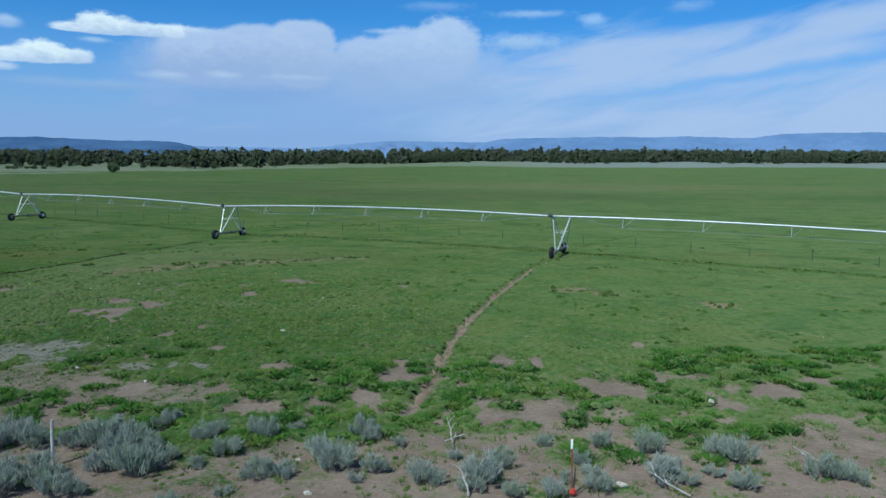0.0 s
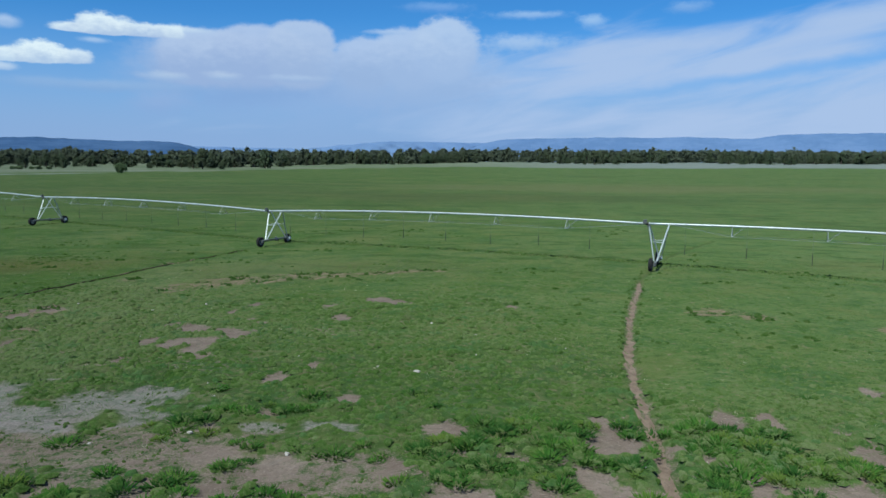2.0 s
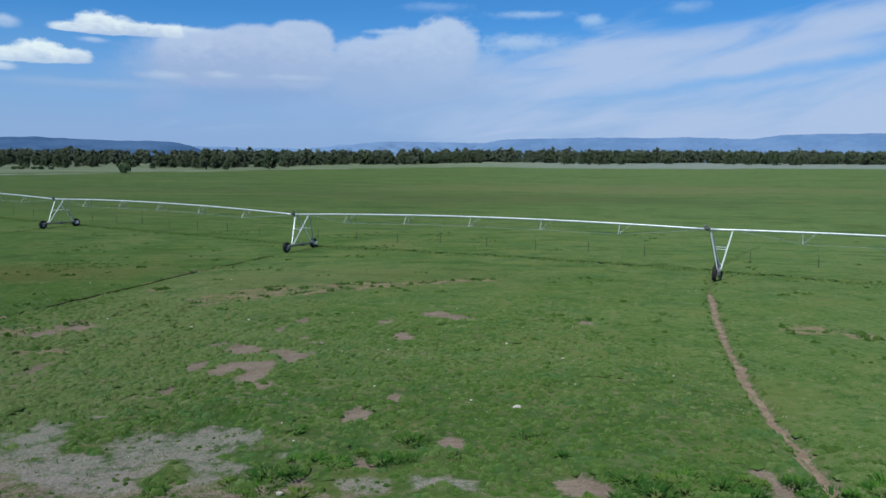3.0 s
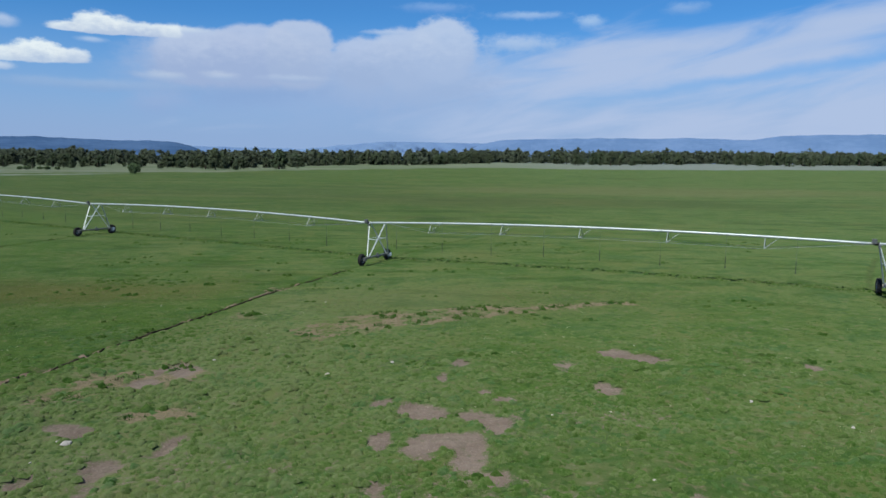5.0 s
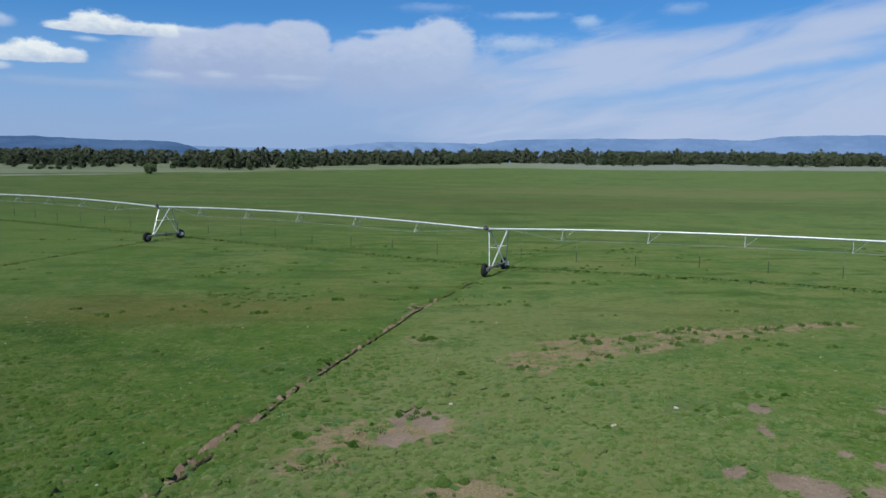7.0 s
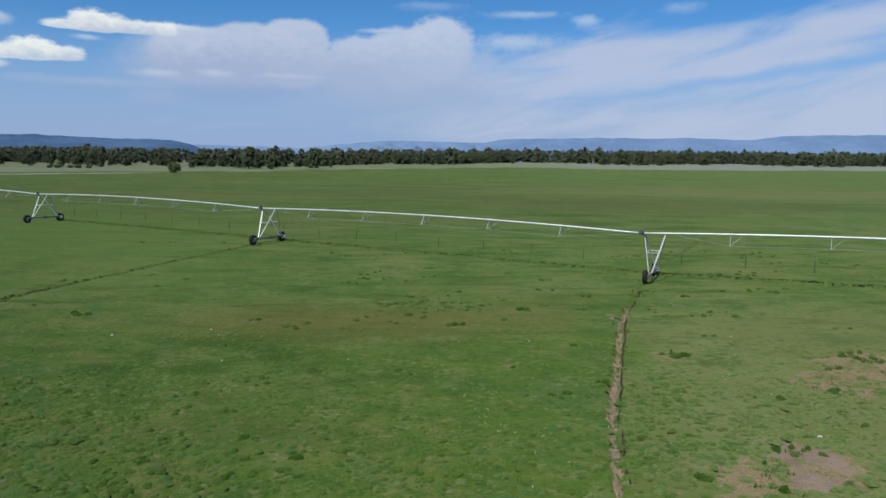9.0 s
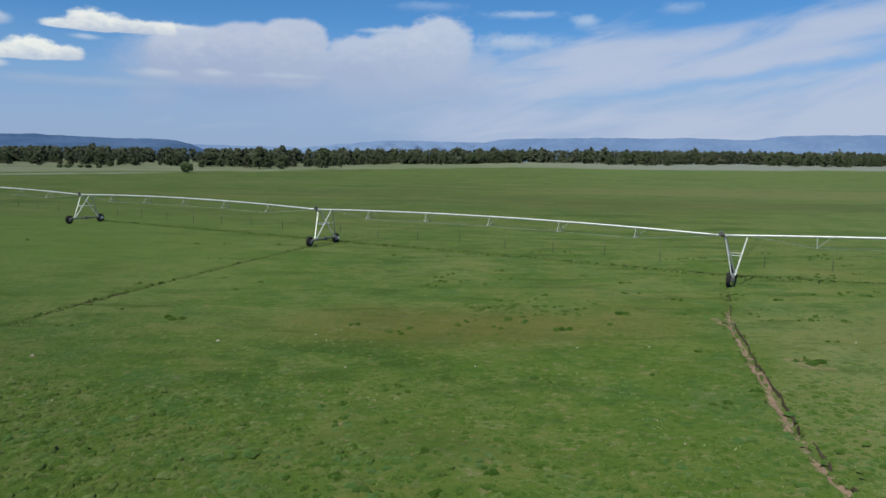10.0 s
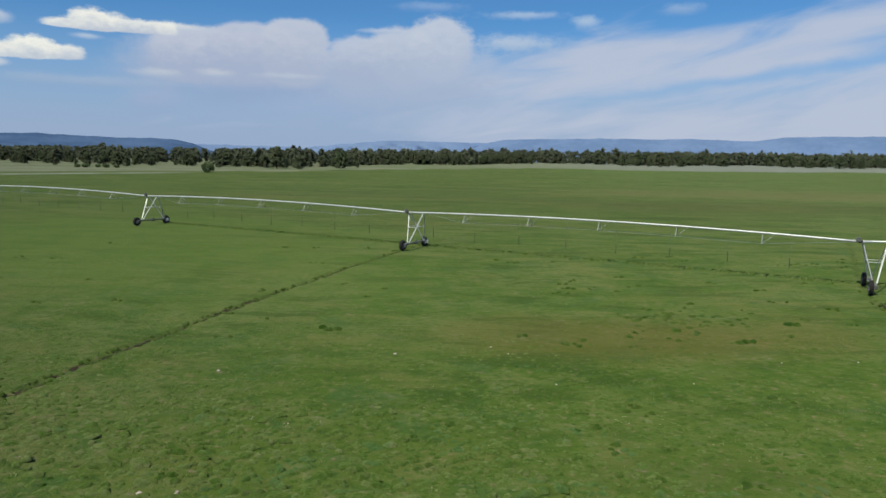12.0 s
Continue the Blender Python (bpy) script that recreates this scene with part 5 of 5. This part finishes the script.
def rut_strip(name, label, points, start, end, wide, mat, seed, gap=0.0, off=0.0, up=0.035):
    """A ragged ribbon along a stretch of a wheel track, broken where gap cuts it."""
    c = along(points, 1500)
    d = np.gradient(c, axis=0)
    d /= np.linalg.norm(d, axis=1, keepdims=True)
    side = np.column_stack([-d[:, 1], d[:, 0]])
    s = np.r_[0, np.cumsum(np.hypot(*np.diff(c, axis=0).T))]
    sway = (cloudy(c[:, 0], c[:, 1], 1.7, 3, seed) - 0.5)[:, None] * side * 0.35
    girth = wide * (0.65 + 0.7 * cloudy(s, s * 0, 1.1, 4, seed + 1))
    girth *= step(gap - 0.05, gap + 0.05, cloudy(s, s * 0 + 5.0, 2.3, 3, seed + 2))
    girth *= step(start, start + 1.5, s) * (1 - step(end - 1.5, end, s))
    verts = []
    for u, drop in ((-1.0, -0.09), (-0.72, 0.0), (0.0, -0.012), (0.72, 0.0), (1.0, -0.09)):
        fray = 1 + 0.5 * (cloudy(s, s * 0 + u * 9, 0.35, 2, seed + 4) - 0.5)
        p = c + sway + side * (u * girth * fray + off)[:, None]
        soil, worn, _, rut, _ = cover(p[:, 0], p[:, 1])
        verts.append(np.column_stack([p, lay(p[:, 0], p[:, 1]) + bumps(p[:, 0], p[:, 1], soil, rut, worn) + up + drop - 0.10 * (girth < 0.02)]))
    n = len(c)
    i = (np.arange(4)[:, None] * n + np.arange(n - 1)[None]).ravel()
    i = i[girth[i % n] > 0.012]
    data = from_arrays(name, np.concatenate(verts), np.column_stack([i, i + n, i + n + 1, i + 1]), mat)
    data.polygons.foreach_set("use_smooth", np.ones(len(data.polygons), dtype=bool))
    tagged(new(name, data), label, "wheel rut", kind="structure")


rut_strip("wheel_rut_1", "bare brown wheel rut worn through the grass", TRACK_A, 36.0, 90.0, 0.27, EARTH, 101, up=0.02)
rut_strip("wheel_rut_2", "dry brown soil along a wheel rut", TRACK_B, 48.5, 102.0, 0.17, EARTH, 111, gap=0.08, off=-0.02, up=0.024)
# raised dark strip on the lip, standing in for rank tufts and rut-wall shade
rut_strip("rut_lip_3", "dark raised lip beside a wheel rut", TRACK_B, 42.0, 100.0, 0.036, RUT_DARK, 121, gap=0.40, off=0.23, up=0.075)
rut_strip("wheel_rut_4", "dark narrow wheel rut through lush grass", TRACK_C, 38.0, 110.0, 0.13, RUT_DARK, 131, gap=0.36)


# ---- by the fence ----
def sagebrush(seed):
    """A silvery bush: woody fans of stems that end in feathery upright sprays."""
    rand = np.random.default_rng(seed)
    stems, tips, aims = Form(), [], []
    for k in range(20):
        a, out = rand.uniform(0, 6.283), rand.uniform(0.10, 0.70)
        h = rand.uniform(0.28, 0.72) * (1.2 - 0.6 * out)
        knee = Vector((math.cos(a) * out * 0.5, math.sin(a) * out * 0.5, h * 0.35))
        tip = Vector((math.cos(a) * out, math.sin(a) * out, h))
        stems.tube([(0, 0, -0.05), knee, tip], [0.022, 0.013, 0.005], 5)
        for _ in range(6):
            p = knee.lerp(tip, rand.uniform(0.3, 1.0)) + Vector(rand.normal(size=3) * 0.05)
            tips.append(p), aims.append(Vector((math.cos(a) * 0.5, math.sin(a) * 0.5, 1.0)))
    n = len(tips) * 16
    p = np.repeat(np.array(tips), 16, axis=0) + rand.normal(size=(n, 3)) * 0.05
    u = np.repeat(np.array(aims), 16, axis=0) + rand.normal(size=(n, 3)) * 0.35
    u /= np.linalg.norm(u, axis=1, keepdims=True)
    w = np.cross(u, rand.normal(size=(n, 3)))
    w /= np.linalg.norm(w, axis=1, keepdims=True) + 1e-9
    long, wide = rand.uniform(0.11, 0.27, (n, 1)), rand.uniform(0.006, 0.014, (n, 1))
    verts = np.stack([p - w * wide, p + w * wide, p + u * long], 1).reshape(-1, 3)
    verts[:, 2] = np.maximum(verts[:, 2], 0.0)
    return from_arrays("foliage", verts, np.arange(3 * n).reshape(-1, 3), SAGE), stems.mesh("stem", SAGE_WOOD)


SAGE_KINDS = [sagebrush(90 + i) for i in range(6)]
# bushes that stand out
SAGE_AT = [
    (-12.9, 20.0, 0.95), (-13.3, 19.5, 0.85), (-10.9, 17.4, 1.05), (-11.6, 17.0, 0.95), (-9.9, 20.3, 1.05), (-10.3, 19.8, 1.1), (-10.7, 20.3, 0.8), (-8.5, 17.9, 1.05), (-9.1, 21.5, 0.7), (-9.0, 22.2, 0.6), (-7.3, 20.4, 0.8), (-7.0, 20.9, 0.6), (-6.3, 19.3, 0.75),
    (-5.5, 20.7, 0.8), (-5.9, 21.2, 0.65), (-5.0, 17.8, 0.85), (-4.3, 17.8, 0.7), (-3.7, 19.6, 0.7), (-2.9, 18.4, 0.95), (-3.3, 18.8, 0.9), (-2.5, 21.0, 0.75), (-2.2, 20.6, 0.6), (-1.8, 18.2, 0.7), (-0.6, 17.7, 0.75), (-0.2, 17.6, 0.65),
    (1.1, 17.6, 1.0), (0.8, 17.1, 0.7), (3.4, 17.8, 0.4), (4.9, 20.3, 0.75), (6.1, 19.9, 0.85), (6.5, 20.4, 0.6), (4.2, 17.3, 0.75), (5.9, 17.9, 0.95), (6.4, 18.3, 0.6), (8.6, 19.3, 1.05), (8.2, 19.7, 0.8), (7.6, 18.3, 0.5), (8.1, 17.5, 0.7), (10.6, 18.4, 0.9), (10.9, 18.2, 0.8),
    (11.3, 17.9, 0.7), (3.1, 20.2, 0.5), (-9.9, 16.6, 0.8), (-8.5, 19.2, 0.8), (-11.1, 19.8, 0.75), (-11.3, 16.6, 0.9), (1.9, 16.9, 0.6), (2.9, 16.9, 0.65), (6.7, 17.7, 0.5), (-12.4, 17.2, 0.95), (-7.9, 18.9, 0.6), (-9.4, 20.0, 0.9), (-9.0, 18.6, 0.85), (-9.5, 18.1, 0.8), (-8.1, 18.3, 0.8), (-9.5, 19.3, 0.95), (-8.9, 19.8, 0.7), (-12.2, 19.8, 0.8), (-13.6, 20.6, 0.8), (-12.3, 16.6, 0.9), (-10.3, 17.0, 0.8), (-13.2, 17.5, 0.9), (-6.8, 18.4, 0.5), (-4.6, 21.2, 0.5), (-1.3, 20.2, 0.45), (0.4, 19.2, 0.4),
]


def build_sage():
    rand = np.random.default_rng(33)
    rows = list(SAGE_AT)
    while len(rows) < 104:
        x, y = rand.uniform(-26, 20), rand.uniform(12.5, 19.8) + 0.04 * rand.uniform(-1, 1)
        if x < -14:
            y += 1.5
        if abs(x + 10.9) < 0.9 and 16.6 < y < 18.6:
            continue
        if all(math.hypot(x - p[0], y - p[1]) > 0.55 for p in rows):
            rows.append((x, y, rand.uniform(0.3, 0.75)))
    for i, (x, y, size) in enumerate(rows):
        foliage, stem = SAGE_KINDS[i % 6]
        at = Matrix.LocRotScale((x, y, ground_at(x, y) - 0.04), Euler((0, 0, rand.uniform(0, 6.28))), (size * 0.88, size * 0.88, size * rand.uniform(0.85, 1.15)))
        bush = thing("sagebrush", at, "silvery grey sagebrush on bare brown soil", "bush", "sagebrush by the fence")
        new("foliage", foliage).parent = bush
        new("stem", stem).parent = bush


build_sage()


def fence():
    x, y = -10.99, 18.47
    post = Form()
    post.tube([(0, 0, -0.1), (0.005, 0, 0.3), (0.015, 0.0, 0.8), (0.03, 0.01, 1.24), (0.032, 0.01, 1.31)], [0.050, 0.047, 0.044, 0.041, 0.030], 9)
    data = post.mesh("fence_post", DEAD_WOOD)
    ob = new("fence_post", data)
    ob.matrix_basis = Matrix.Translation((x, y, ground_at(x, y)))
    tagged(ob, "weathered silver wooden fence post among sagebrush", "fence post")
    for x, y, tip, ribbon in ((3.44, 16.95, True, True),):
        at = Matrix.Translation((x, y, ground_at(x, y))) @ Euler((0, radians(-1.5), 0.2)).to_matrix().to_4x4()
        t = thing("steel_fence_post", at, "rusty steel fence post with a white painted tip", "fence post", "steel posts of the fence")
        stud = Form().block((0, 0, 0.60), (0.045, 0.012, 1.3), 0.003).block((0, 0.02, 0.60), (0.010, 0.035, 1.3), 0.003)
        for k in range(14):
            stud.block((0, -0.010, 0.12 + 0.08 * k), (0.022, 0.012, 0.02), 0.003)
        part("stake", stud, RUST, t)
        part("tip", Form().block((0, 0.004, 1.375), (0.050, 0.030, 0.25), 0.004), WHITE_PAINT, t, "white painted tip")
        if ribbon:
            part("stay", Form().tube([(0.02, -0.05, 0.22), (0.05, -0.06, 0.48), (0.075, -0.06, 0.80)], [0.022, 0.020, 0.014], 6), DARK_STEEL, t, "dark bent stay")
            knot = Form()
            for k in range(7):
                a = k * 0.9
                knot.tube([(0.0, -0.03, 0.18), (0.06 * math.cos(a), -0.04 + 0.05 * math.sin(a), 0.15 - 0.02 * k), (0.09 * math.cos(a + 0.5), -0.04 + 0.07 * math.sin(a), 0.05 + 0.012 * k)], [0.03, 0.022, 0.006], 5)
            part("ribbon", knot, RED_CLOTH, t, "tattered red ribbon tied low")


fence()


def branch(x, y, turn, tilt, long, seed):
    """A pale dead stick with a fork or two."""
    rand = random.Random(seed)
    f = Form()
    pts = [Vector((0, 0, 0))]
    for k in range(4):
        pts.append(pts[-1] + Vector((long / 4, rand.uniform(-0.05, 0.05) * long, rand.uniform(-0.03, 0.05) * long)))
    f.tube(pts, [0.027, 0.023, 0.019, 0.014, 0.007], 6)
    for k in (2, 3):
        s = rand.choice((-1, 1))
        f.tube([pts[k], pts[k] + Vector((long * 0.16, s * long * 0.14, long * 0.06)), pts[k] + Vector((long * 0.26, s * long * 0.30, long * 0.05))], [0.018, 0.012, 0.005], 5)
    ob = new("dead_branch", f.mesh("dead_branch", BRANCH_WOOD))
    ob.matrix_basis = Matrix.Translation((x, y, ground_at(x, y) + 0.03)) @ Matrix.Rotation(turn, 4, "Z") @ Matrix.Rotation(-tilt, 4, "Y")
    tagged(ob, "bleached dead branch lying on the soil", "branch", "dead branches")


for row in ((0.75, 16.75, 2.0, 0.75, 0.9, 1), (0.35, 20.4, 1.9, 0.85, 0.8, 2), (0.1, 20.5, 0.6, 0.1, 0.7, 3), (6.5, 16.9, 2.6, 0.35, 1.3, 4), (11.2, 18.9, 2.9, 0.2, 1.1, 5), (12.6, 18.2, 0.3, 0.15, 1.0, 6), (-12.2, 17.2, 0.4, 0.2, 1.0, 7)):
    branch(*row)


def stones():
    rand = random.Random(8)
    shapes = []
    for k in range(5):
        bm = bmesh.new()
        bmesh.ops.create_icosphere(bm, subdivisions=2, radius=0.5)
        for v in bm.verts:
            d = noise.noise(v.co * 2.3 + Vector((k * 7.1, 0, 0)))
            v.co *= 1 + 0.45 * d
            v.co.z *= 0.55
        data = bpy.data.meshes.new("stone")
        bm.to_mesh(data)
        bm.free()
        data.materials.append(STONE)
        shapes.append(data)
    rows = [(-8.36, 35.1, 0.32), (9.63, 24.42, 0.40), (-15.2, 27.95, 0.20), (-11.82, 26.68, 0.22), (4.84, 17.43, 0.32), (-4.11, 18.91, 0.16), (-3.41, 16.79, 0.22), (-31.82, 40.07, 0.34), (-32.2, 40.3, 0.2), (-2.51, 33.85, 0.16), (-24.85, 48.35, 0.24), (-24.9, 51.4, 0.15), (-22.15, 50.0, 0.2), (-61.78, 66.35, 0.2), (-69.58, 62.32, 0.17), (-67.89, 49.63, 0.2), (-66.85, 49.71, 0.18), (-13.71, 37.53, 0.16), (-8.02, 44.82, 0.18), (-5.68, 42.03, 0.2), (-30.5, 50.7, 0.18), (-9.98, 35.5, 0.12), (-5.78, 38.05, 0.13), (-10.4, 53.2, 0.14)]
    for _ in range(34):
        y = 24 + 44 * rand.random() ** 1.2
        rows.append((rand.uniform(-26, 16) - (y - 24) * 0.9, y, rand.uniform(0.06, 0.13)))
    for i, (x, y, size) in enumerate(rows):
        xa, ya = np.array([x]), np.array([y])
        soil, worn, pale, rut, dry = cover(xa, ya)
        z = float((lay(xa, ya) + bumps(xa, ya, soil, rut, worn))[0])
        ob = new("stone", shapes[i % 5])
        ob.matrix_basis = Matrix.LocRotScale((x, y, z + size * 0.12), Euler((0, 0, rand.uniform(0, 6.28))), (size, size * rand.uniform(0.6, 1.0), size))
        tagged(ob, "small pale stone lying in the grass", "stone", "stones in the pasture")


stones()
